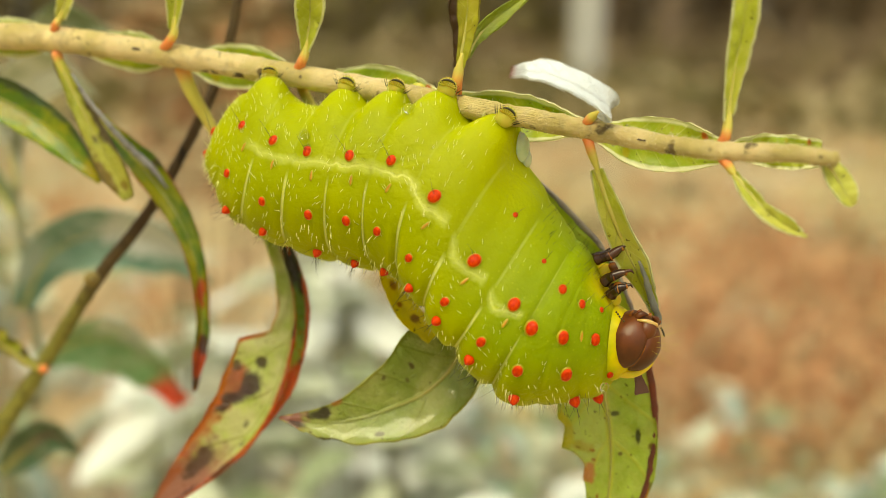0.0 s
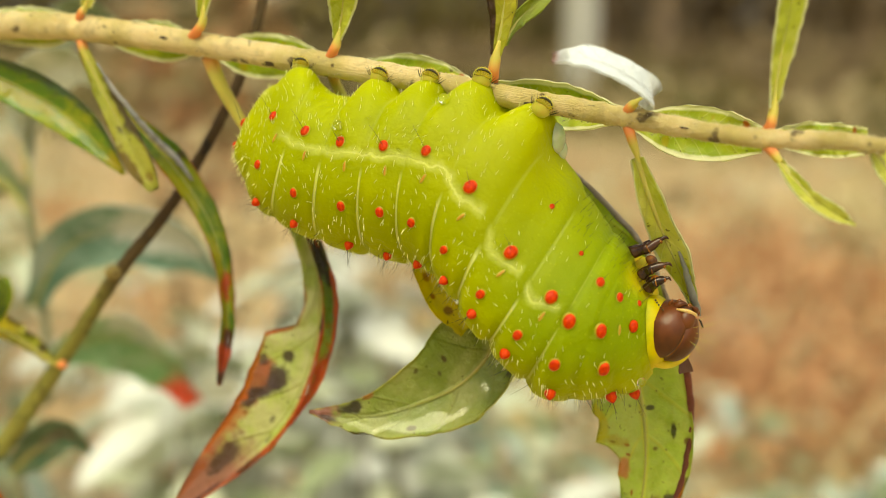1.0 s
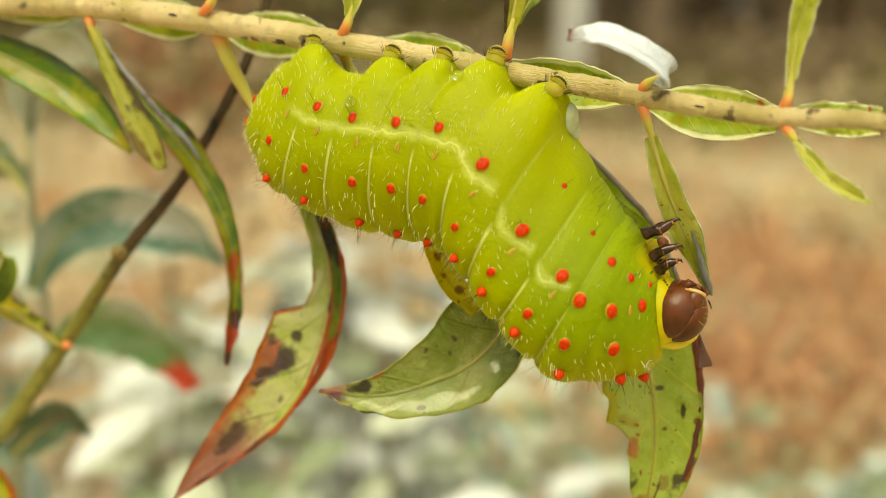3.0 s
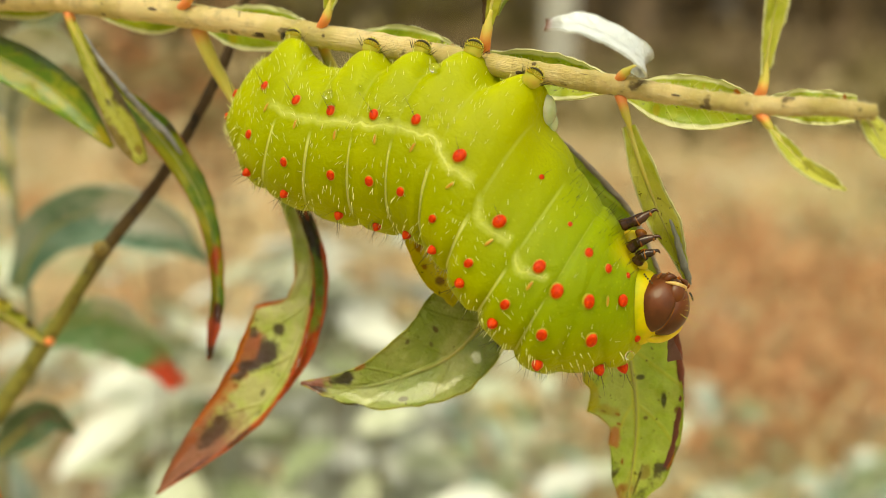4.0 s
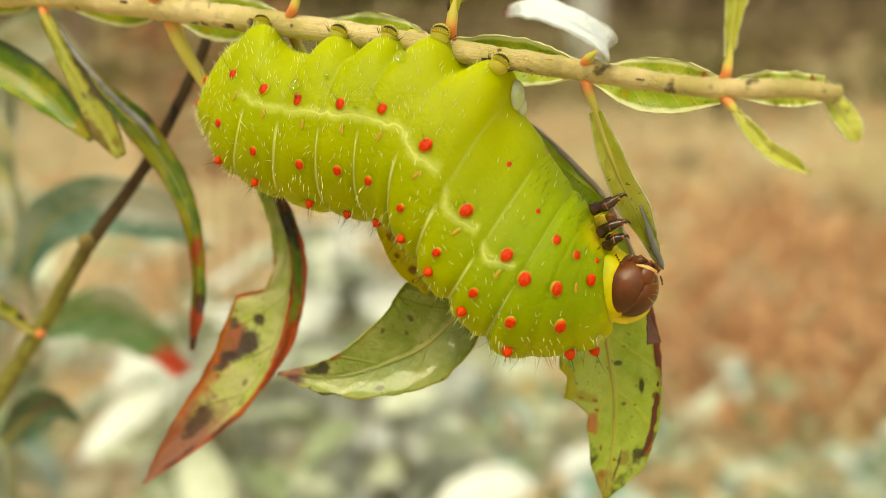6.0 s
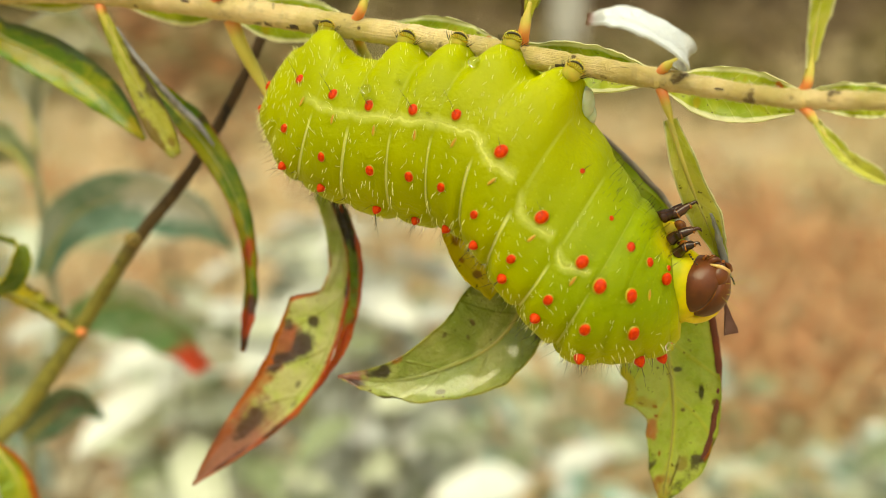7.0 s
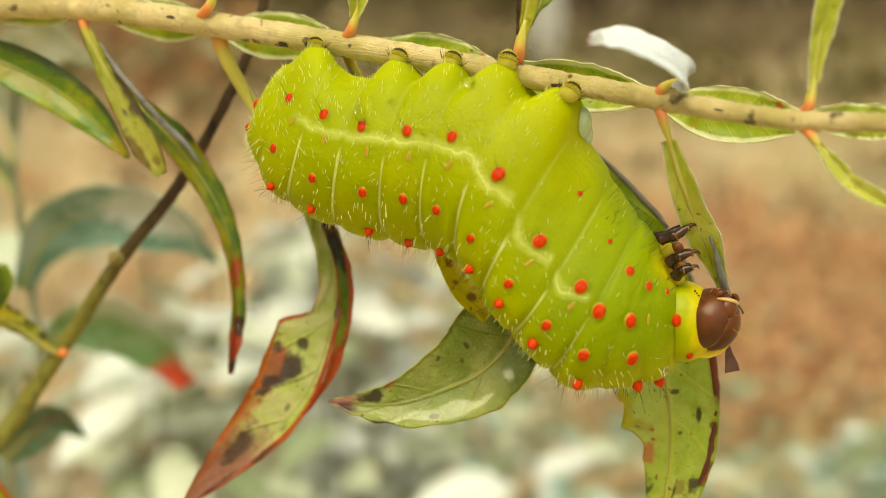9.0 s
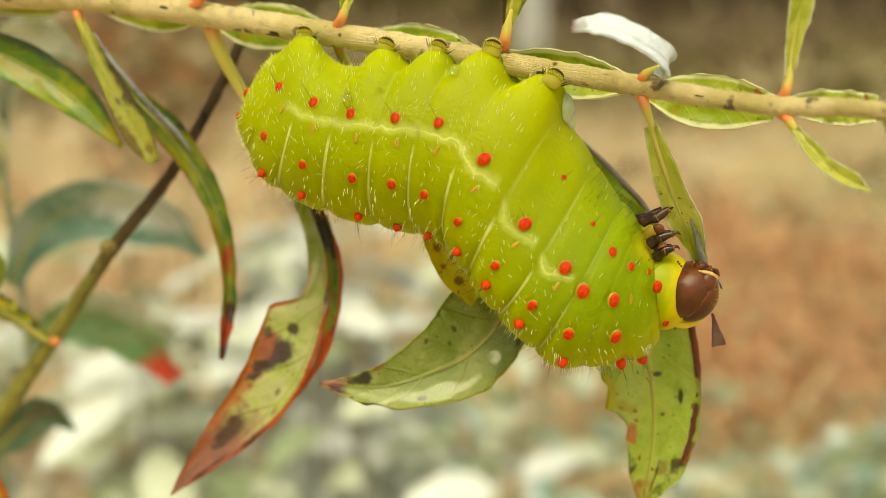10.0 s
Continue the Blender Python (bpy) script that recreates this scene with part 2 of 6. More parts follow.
def skin_material():
    """Waxy lime skin: pale line along the flank, pale creases between the segments, fine pimples."""
    m = Nodes("caterpillar_skin")
    u, v = m.uv()
    s = m.math("MULTIPLY_ADD", u, 13.0, -1.0)
    n1, n2, n3 = m.noise(90, 3), m.noise(500, 4), m.noise(1900, 3)
    col = m.mix(m.step(n1, 0.3, 0.7), (0.285, 0.325, 0.003), (0.345, 0.375, 0.004))
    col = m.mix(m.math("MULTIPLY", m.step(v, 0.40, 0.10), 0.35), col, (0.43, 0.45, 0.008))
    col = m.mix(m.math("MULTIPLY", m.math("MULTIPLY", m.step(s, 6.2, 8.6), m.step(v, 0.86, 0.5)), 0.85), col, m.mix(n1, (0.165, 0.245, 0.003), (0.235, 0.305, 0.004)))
    # crease: distance of s to the next half
    k = m.math("ABSOLUTE", m.math("SUBTRACT", m.math("FRACT", s), 0.5))
    wob = m.math("MULTIPLY", m.math("SUBTRACT", n1, 0.5), 0.06)
    line = m.step(m.math("ADD", k, wob), 0.036, 0.008)
    back = m.math("MULTIPLY", m.step(v, 0.50, 0.56), m.step(v, 0.92, 0.80))
    front = m.math("MULTIPLY", m.step(v, 0.12, 0.2), m.step(v, 0.46, 0.40))
    seg = m.math("MULTIPLY", m.step(s, 0.8, 1.3), m.step(s, 8.9, 8.2))
    crease = m.math("MULTIPLY", m.math("MULTIPLY", line, seg), m.math("MAXIMUM", m.math("MULTIPLY", back, 1.0), m.math("MULTIPLY", front, m.math("MULTIPLY_ADD", m.step(s, 6.0, 7.2), 0.14, 0.12))))
    zig = m.math("MULTIPLY", m.math("SINE", m.math("MULTIPLY", s, 6.2832)), m.math("MULTIPLY_ADD", m.step(s, 5.0, 6.6), 0.014, 0.003))
    off = m.math("ABSOLUTE", m.math("ADD", m.math("SUBTRACT", v, 0.462), m.math("ADD", zig, m.math("MULTIPLY_ADD", m.math("SUBTRACT", n2, 0.5), 0.055, m.math("MULTIPLY", wob, 0.5)))))
    flank = m.math("MAXIMUM", m.math("MULTIPLY", m.step(off, 0.010, 0.002), m.math("MULTIPLY_ADD", m.step(n1, 0.35, 0.6), 0.4, 0.6)), m.math("MULTIPLY", m.step(off, 0.030, 0.004), 0.45))
    flank = m.math("MULTIPLY", m.math("MULTIPLY", flank, m.step(s, 0.9, 1.5)), m.step(s, 8.7, 8.1))
    gap = m.math("MAXIMUM", m.step(m.math("ABSOLUTE", m.math("SUBTRACT", m.math("FRACT", m.math("ADD", s, 0.12)), 0.5)), 0.04, 0.13), m.step(s, 6.2, 5.4))
    flank = m.math("MULTIPLY", flank, gap)
    pale = m.math("MAXIMUM", crease, m.math("MULTIPLY", flank, 0.85))
    col = m.mix(m.math("MULTIPLY", pale, 0.85), col, (0.66, 0.68, 0.22))
    dots = m.node("TexVoronoi", Scale=1250.0)
    m.put(m.coord(), dots.inputs["Vector"])
    dot = m.step(dots.outputs["Distance"], 0.22, 0.10)
    col = m.mix(m.math("MULTIPLY", dot, 0.18), col, (0.50, 0.53, 0.05))
    neck = m.math("MULTIPLY", m.step(s, 11.3, 12.6), 0.35)
    col = m.mix(neck, col, (0.72, 0.55, 0.015))
    belly = m.math("MULTIPLY", m.step(s, 9.2, 10.6), m.step(v, 0.28, 0.12))
    col = m.mix(m.math("MULTIPLY", belly, 0.75), col, (0.66, 0.50, 0.015))
    m.set(Base_Color=col, Roughness=m.math("MULTIPLY_ADD", n2, 0.2, 0.42), Specular_IOR_Level=0.14)
    m.put(0.85, m.bsdf.inputs["Subsurface Weight"])
    m.put((1.0, 1.0, 0.2), m.bsdf.inputs["Subsurface Radius"])
    m.put(0.0045, m.bsdf.inputs["Subsurface Scale"])
    m.bump(m.math("ADD", m.math("MULTIPLY", m.noise(210, 3, 0.6, distortion=0.6), 1.6), m.math("ADD", m.math("MULTIPLY", n2, 0.5), m.math("ADD", m.math("MULTIPLY", n3, 0.35), m.math("MULTIPLY", pale, 0.4)))), 0.00035, 0.8)
    return m.mat


def glossy(name, a, b, rough=0.25, scale=900, sss=0.0, bump=0.00008, spec=0.5):
    m = Nodes(name)
    n1 = m.noise(scale, 3)
    m.set(Base_Color=m.mix(m.step(n1, 0.3, 0.7), a, b), Roughness=rough, Specular_IOR_Level=spec)
    if sss:
        m.put(sss, m.bsdf.inputs["Subsurface Weight"])
        m.put((1.0, 0.4, 0.15), m.bsdf.inputs["Subsurface Radius"])
        m.put(0.0008, m.bsdf.inputs["Subsurface Scale"])
    m.bump(m.noise(scale * 2, 3), bump, 0.6)
    return m.mat


SKIN = skin_material()
RED = glossy("red_tubercle", (0.46, 0.018, 0.001), (0.68, 0.055, 0.002), 0.3, 2600, 0.06, 0.0002, 0.16)
RING = glossy("tubercle_ring", (0.34, 0.31, 0.006), (0.44, 0.30, 0.010), 0.4, 900, 0.3)
ORANGE = glossy("spiracle_orange", (0.46, 0.16, 0.012), (0.55, 0.24, 0.02), 0.4, 900)
HEAD = glossy("head_capsule", (0.065, 0.017, 0.004), (0.13, 0.034, 0.006), 0.36, 300, 0.12, 0.00016, 0.35)
JAW = glossy("mouth_amber", (0.42, 0.15, 0.015), (0.14, 0.035, 0.01), 0.25, 700, 0.3)
MAROON = glossy("leg_maroon", (0.016, 0.006, 0.003), (0.06, 0.018, 0.006), 0.24, 500)
PROLEG = glossy("proleg_cream", (0.62, 0.52, 0.10), (0.52, 0.50, 0.06), 0.4, 900, 0.4)
BAND = glossy("proleg_band", (0.02, 0.016, 0.006), (0.05, 0.035, 0.01), 0.45, 900)
BRISTLE = glossy("pale_bristle", (0.80, 0.80, 0.36), (0.74, 0.75, 0.3), 0.4, 900)
HAIR = glossy("dark_hair", (0.03, 0.03, 0.012), (0.05, 0.045, 0.015), 0.4, 900)
COLLAR = glossy("collar_yellow", (0.66, 0.50, 0.015), (0.74, 0.58, 0.03), 0.42, 700, 0.4)
PALE = glossy("pale_green_skin", (0.34, 0.42, 0.20), (0.58, 0.64, 0.46), 0.1, 260, 0.6)
BARK = bark_material("stem_bark", (0.74, 0.59, 0.31), (0.52, 0.42, 0.15), (0.09, 0.055, 0.025), 0.85)
TWIG = bark_material("dark_twig_bark", (0.075, 0.043, 0.02), (0.115, 0.075, 0.032), (0.02, 0.014, 0.010), 0.8, lower=(0.27, 0.25, 0.05))
OCHRE = bark_material("ochre_scar", (0.30, 0.22, 0.06), (0.20, 0.15, 0.05), (0.05, 0.03, 0.01), 0.7)
STALK = petiole_material("leaf_stalk", (0.76, 0.25, 0.08), (0.56, 0.49, 0.10), 0.5)
LONGSTALK = petiole_material("long_leaf_stalk", (0.74, 0.26, 0.09), (0.58, 0.52, 0.11), 0.07)
MIDRIB = petiole_material("leaf_midrib", (0.46, 0.42, 0.10), (0.34, 0.34, 0.07), 0.5)
GREEN = leaf_material("leaf_green", (0.20, 0.27, 0.02), (0.32, 0.36, 0.03), (0.45, 0.48, 0.08))
LIME = leaf_material("leaf_lime", (0.56, 0.60, 0.07), (0.72, 0.70, 0.16), (0.78, 0.76, 0.26), speck=1.3, glow=0.5, rim=(0.84, 0.83, 0.56), rim_from=0.82, speck_size=1500)
BEHIND = leaf_material("leaf_waxy_rimmed", (0.33, 0.45, 0.02), (0.50, 0.55, 0.04), (0.72, 0.74, 0.20), speck=1.6, gloss=0.42, glow=0.5, rim=(0.96, 0.94, 0.66), rim_from=0.76, broad=0.14, speck_size=1900, relief=0.35,
                       spots=((0.86, 0.85, 0.03, 0.12, (0.70, 0.10, 0.02), 0.9), (0.3, 0.2, 0.03, 0.12, (0.62, 0.50, 0.02), 0.8), (0.6, 0.8, 0.02, 0.09, (0.66, 0.54, 0.03), 0.8)))
MOTTLED = leaf_material("leaf_mottled", (0.07, 0.16, 0.014), (0.30, 0.34, 0.02), (0.44, 0.44, 0.05), red=0.9, red_from=0.92, tip=0.22, blotch=0.2, speck=0.6, gloss=0.14, coat=0.8, red_col=(0.52, 0.05, 0.015), broad=0.12,
                        spots=((0.70, 0.5, 0.035, 0.5, (0.60, 0.06, 0.015), 0.95), (0.62, 0.3, 0.05, 0.25, (0.52, 0.44, 0.02), 0.8), (0.78, 0.35, 0.05, 0.3, (0.50, 0.44, 0.03), 0.7), (0.90, 0.5, 0.07, 0.8, (0.58, 0.06, 0.02), 0.95), (0.84, 0.8, 0.03, 0.4, (0.05, 0.02, 0.015), 0.9),
                               (0.44, 0.2, 0.06, 0.2, (0.46, 0.42, 0.02), 0.8), (0.98, 0.5, 0.03, 0.6, (0.05, 0.02, 0.015), 0.9)))
VEINED = leaf_material("leaf_yellow_streaked", (0.12, 0.25, 0.015), (0.42, 0.43, 0.02), (0.56, 0.50, 0.03), red=0.7, red_from=0.96, blotch=0.1, speck=0.9, gloss=0.18, coat=0.25, broad=0.10, red_col=(0.30, 0.13, 0.02),
                       spots=((0.45, 0.3, 0.30, 0.16, (0.50, 0.42, 0.015), 0.75), (0.97, 0.5, 0.06, 0.6, (0.62, 0.50, 0.02), 0.9), (0.30, 0.22, 0.05, 0.1, (0.06, 0.03, 0.01), 0.8), (0.12, 0.3, 0.04, 0.1, (0.06, 0.03, 0.01), 0.7), (0.55, 0.97, 0.6, 0.14, (0.07, 0.12, 0.06), 0.85)))
REDEDGE = leaf_material("leaf_red_edged", (0.45, 0.54, 0.11), (0.64, 0.64, 0.30), (0.40, 0.42, 0.06), red=1.0, red_from=0.80, tip=0.24, speck=0.9, gloss=0.26, coat=0.3, broad=0.05,
                        tip_col=(0.44, 0.17, 0.12), red_col=(0.70, 0.11, 0.03), lop=True,
                        spots=((0.64, 0.10, 0.09, 0.15, (0.56, 0.22, 0.10), 0.75), (0.76, 0.05, 0.12, 0.12, (0.68, 0.24, 0.08), 0.8), (0.535, 0.27, 0.018, 0.07, (0.07, 0.034, 0.032), 0.9), (0.60, 0.27, 0.034, 0.13, (0.085, 0.045, 0.05), 0.95), (0.645, 0.20, 0.03, 0.10, (0.085, 0.045, 0.05), 0.9), (0.62, 0.10, 0.05, 0.08, (0.50, 0.15, 0.07), 0.85), (0.60, 0.09, 0.03, 0.07, (0.55, 0.16, 0.08), 0.8), (0.665, 0.17, 0.02, 0.10, (0.07, 0.034, 0.032), 0.9), (0.70, 0.09, 0.03, 0.09, (0.07, 0.034, 0.032), 0.92), (0.565, 0.05, 0.02, 0.06, (0.07, 0.034, 0.032), 0.8),
                               (0.90, 0.45, 0.13, 0.6, (0.50, 0.20, 0.15), 0.75), (0.83, 0.33, 0.06, 0.14, (0.10, 0.05, 0.05), 0.85), (0.60, 1.0, 0.28, 0.10, (0.72, 0.14, 0.03), 0.95), (0.80, 0.88, 0.05, 0.12, (0.06, 0.03, 0.025), 0.85), (0.90, 0.7, 0.05, 0.12, (0.10, 0.04, 0.04), 0.8), (0.47, 0.03, 0.02, 0.10, (0.70, 0.12, 0.02), 0.95),
                               (0.70, 0.42, 0.012, 0.03, (0.07, 0.034, 0.032), 0.7), (0.74, 0.62, 0.014, 0.04, (0.07, 0.034, 0.032), 0.7), (0.30, 0.9, 0.05, 0.2, (0.07, 0.034, 0.032), 0.9), (0.43, 0.95, 0.025, 0.2, (0.07, 0.034, 0.032), 0.95), (0.78, 0.02, 0.12, 0.06, (0.72, 0.16, 0.03), 0.95), (0.60, 0.0, 0.10, 0.05, (0.74, 0.20, 0.03), 0.95), (0.92, 0.1, 0.08, 0.10, (0.55, 0.14, 0.06), 0.8)))
# the first two spots paint gloss on the lower half, shade on the upper
UNDER = leaf_material("leaf_underside", (0.27, 0.35, 0.06), (0.46, 0.49, 0.16), (0.34, 0.36, 0.07), red=0.6, red_from=1.04, tip=0.12, speck=1.0, relief=1.3, gloss=0.2, coat=0.7, speck_size=900, tip_col=(0.36, 0.12, 0.10), broad=0.08, vein_count=34.0,
                      red_col=(0.26, 0.09, 0.07), rim=(0.62, 0.58, 0.12), rim_from=0.93,
                      spots=((0.66, 0.72, 0.16, 0.26, (0.62, 0.66, 0.36), 0.28), (0.42, 0.20, 0.22, 0.22, (0.24, 0.35, 0.03), 0.6), (0.97, 0.45, 0.09, 0.6, (0.46, 0.17, 0.14), 0.95), (0.83, 0.2, 0.05, 0.22, (0.035, 0.02, 0.02), 0.95), (0.76, 0.02, 0.03, 0.1, (0.60, 0.18, 0.04), 0.8), (0.93, 0.72, 0.06, 0.2, (0.05, 0.025, 0.025), 0.85), (0.78, 0.99, 0.06, 0.04, (0.04, 0.02, 0.015), 0.9), (0.63, 0.85, 0.016, 0.05, (0.09, 0.06, 0.03), 0.85),
                             (0.40, 0.22, 0.014, 0.045, (0.10, 0.04, 0.015), 0.85), (0.55, 0.12, 0.012, 0.04, (0.10, 0.06, 0.02), 0.8), (0.46, 0.3, 0.01, 0.03, (0.10, 0.06, 0.02), 0.7), (0.22, 0.92, 0.05, 0.035, (0.06, 0.04, 0.02), 0.85), (0.08, 0.1, 0.07, 0.2, (0.70, 0.58, 0.02), 0.9)))
BITTEN = leaf_material("leaf_bitten", (0.42, 0.56, 0.06), (0.58, 0.66, 0.15), (0.72, 0.68, 0.08), red=0.7, red_from=0.97, tip=0.05, blotch=0.05, speck=1.3, gloss=0.26, coat=0.3, glow=0.5, red_col=(0.55, 0.19, 0.05), speck_size=1200, broad=0.11, relief=0.8, vein_count=30.0,
                       spots=((0.675, 0.80, 0.026, 0.03, (0.035, 0.03, 0.012), 0.95), (0.71, 0.94, 0.014, 0.05, (0.20, 0.06, 0.02), 0.85), (0.79, 0.93, 0.026, 0.03, (0.03, 0.022, 0.015), 0.95), (0.80, 0.1, 0.045, 0.13, (0.78, 0.27, 0.10), 0.9), (0.72, 0.26, 0.008, 0.04, (0.40, 0.06, 0.015), 0.9), (0.76, 0.20, 0.007, 0.04, (0.45, 0.07, 0.015), 0.9), (0.62, 0.04, 0.09, 0.07, (0.80, 0.68, 0.03), 0.9), (0.88, 0.25, 0.008, 0.03, (0.40, 0.06, 0.015), 0.9), (0.90, 0.68, 0.02, 0.08, (0.34, 0.17, 0.04), 0.6),
                              (0.70, 0.16, 0.007, 0.025, (0.07, 0.04, 0.02), 0.9), (0.70, 0.2, 0.03, 0.12, (0.62, 0.40, 0.05), 0.5), (0.74, 0.60, 0.009, 0.03, (0.16, 0.08, 0.02), 0.9), (0.66, 0.05, 0.06, 0.08, (0.70, 0.66, 0.06), 0.7), (0.585, 0.58, 0.010, 0.05, (0.06, 0.05, 0.02), 0.9),
                              (0.92, 0.63, 0.04, 0.02, (0.06, 0.03, 0.015), 0.9), (0.86, 0.97, 0.02, 0.03, (0.62, 0.10, 0.02), 0.8), (0.96, 0.45, 0.012, 0.03, (0.08, 0.05, 0.02), 0.8)))
# bluish white base stands for sky mirrored on the blade, a painted shine
CURLED = leaf_material("leaf_sky_shine", (0.80, 0.87, 0.97), (0.88, 0.92, 0.98), (0.84, 0.88, 0.95), red=0.02, red_from=1.2, tip=0.10, speck=0.1, gloss=0.18, glow=0.2, relief=1.2, red_col=(0.24, 0.07, 0.03),
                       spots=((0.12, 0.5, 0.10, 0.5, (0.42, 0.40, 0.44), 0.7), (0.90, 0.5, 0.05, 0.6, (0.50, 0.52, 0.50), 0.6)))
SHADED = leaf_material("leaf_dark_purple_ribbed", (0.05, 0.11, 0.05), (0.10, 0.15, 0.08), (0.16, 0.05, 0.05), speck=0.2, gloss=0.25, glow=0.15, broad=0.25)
SILVER = leaf_material("leaf_waxy", (0.38, 0.43, 0.29), (0.56, 0.60, 0.46), (0.56, 0.60, 0.46), speck=0.1, gloss=0.17, glow=0.1, bloom=0.35)
WAXY = leaf_material("leaf_silver", (0.58, 0.62, 0.60), (0.70, 0.73, 0.72), (0.70, 0.73, 0.72), red=0.02, red_from=1.2, tip=0.10, speck=0.2, gloss=0.2, glow=0.12, bloom=0.5, relief=0.8, red_col=(0.20, 0.07, 0.04))
GLAUCOUS = leaf_material("leaf_glaucous", (0.16, 0.22, 0.10), (0.30, 0.36, 0.20), (0.28, 0.34, 0.22), speck=0.2, gloss=0.28, glow=0.2, bloom=0.15)
# the whitish spots are highlights painted into the blade
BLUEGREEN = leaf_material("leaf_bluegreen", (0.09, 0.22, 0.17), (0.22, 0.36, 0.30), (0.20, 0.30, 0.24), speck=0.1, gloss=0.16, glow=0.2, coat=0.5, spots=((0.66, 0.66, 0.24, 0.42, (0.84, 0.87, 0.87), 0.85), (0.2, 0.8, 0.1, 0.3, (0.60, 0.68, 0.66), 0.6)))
# the pale spot paints a white highlight along the upper half
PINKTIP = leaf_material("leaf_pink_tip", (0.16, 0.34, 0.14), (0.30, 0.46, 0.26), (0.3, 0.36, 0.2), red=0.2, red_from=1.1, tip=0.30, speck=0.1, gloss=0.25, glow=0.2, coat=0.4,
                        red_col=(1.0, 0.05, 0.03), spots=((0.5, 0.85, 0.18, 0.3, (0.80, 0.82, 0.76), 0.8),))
# purple-brown edge is its own; brown spots near the tip paint a shadow
STRIP = leaf_material("leaf_strip", (0.40, 0.42, 0.06), (0.52, 0.50, 0.09), (0.60, 0.56, 0.14), red=0.8, red_from=0.9, tip=0.08, blotch=0.15, speck=0.9, gloss=0.26, red_col=(0.20, 0.10, 0.06),
                      spots=((0.42, 0.95, 0.22, 0.22, (0.14, 0.09, 0.08), 0.9), (0.75, 0.1, 0.2, 0.25, (0.26, 0.15, 0.06), 0.85), (0.88, 0.6, 0.05, 0.2, (0.34, 0.20, 0.05), 0.7)))
FOLDED = leaf_material("leaf_folded", (0.12, 0.22, 0.015), (0.26, 0.33, 0.03), (0.2, 0.26, 0.03), red=1.0, red_from=0.80, speck=0.5, gloss=0.26, red_col=(0.62, 0.07, 0.015),
                       spots=((0.12, 0.5, 0.16, 0.8, (0.035, 0.015, 0.015), 0.95), (0.62, 0.85, 0.04, 0.3, (0.03, 0.015, 0.012), 0.95), (0.45, 0.9, 0.08, 0.2, (0.40, 0.04, 0.015), 0.8), (0.85, 0.55, 0.30, 0.7, (0.66, 0.07, 0.02), 0.95), (0.40, 0.95, 0.3, 0.25, (0.62, 0.08, 0.02), 0.9)))
BROWNED = leaf_material("leaf_browned", (0.40, 0.40, 0.03), (0.54, 0.49, 0.05), (0.6, 0.54, 0.1), red=1.0, red_from=0.8, speck=0.7, red_col=(0.085, 0.035, 0.016), lop=True)
SCRAP = leaf_material("leaf_scrap", (0.92, 0.74, 0.03), (0.80, 0.68, 0.04), (0.8, 0.7, 0.06), speck=1.0, glow=0.65, spots=((0.35, 0.5, 0.05, 0.2, (0.55, 0.18, 0.02), 0.9), (0.55, 0.4, 0.04, 0.18, (0.50, 0.10, 0.02), 0.9), (0.75, 0.6, 0.05, 0.2, (0.35, 0.12, 0.03), 0.9)))
YELLOW = leaf_material("leaf_yellow", (0.66, 0.54, 0.02), (0.30, 0.34, 0.02), (0.5, 0.45, 0.05), red=0.3, tip=0.1, blotch=0.2, speck=0.8, coat=0.3,
                       spots=((0.75, 0.4, 0.05, 0.12, (0.10, 0.04, 0.015), 0.8), (0.5, 0.6, 0.04, 0.1, (0.16, 0.07, 0.02), 0.7)))
CURLGREEN = leaf_material("leaf_dark_curled", (0.06, 0.14, 0.012), (0.20, 0.28, 0.02), (0.34, 0.38, 0.03), speck=0.6, gloss=0.16, coat=0.6, rim=(0.60, 0.50, 0.04), rim_from=0.86)
BOTTOM = leaf_material("leaf_orange_edged", (0.16, 0.27, 0.015), (0.46, 0.46, 0.02), (0.50, 0.48, 0.04), red=1.0, red_from=0.82, speck=0.7, gloss=0.28, red_col=(0.62, 0.16, 0.02), lop=True)


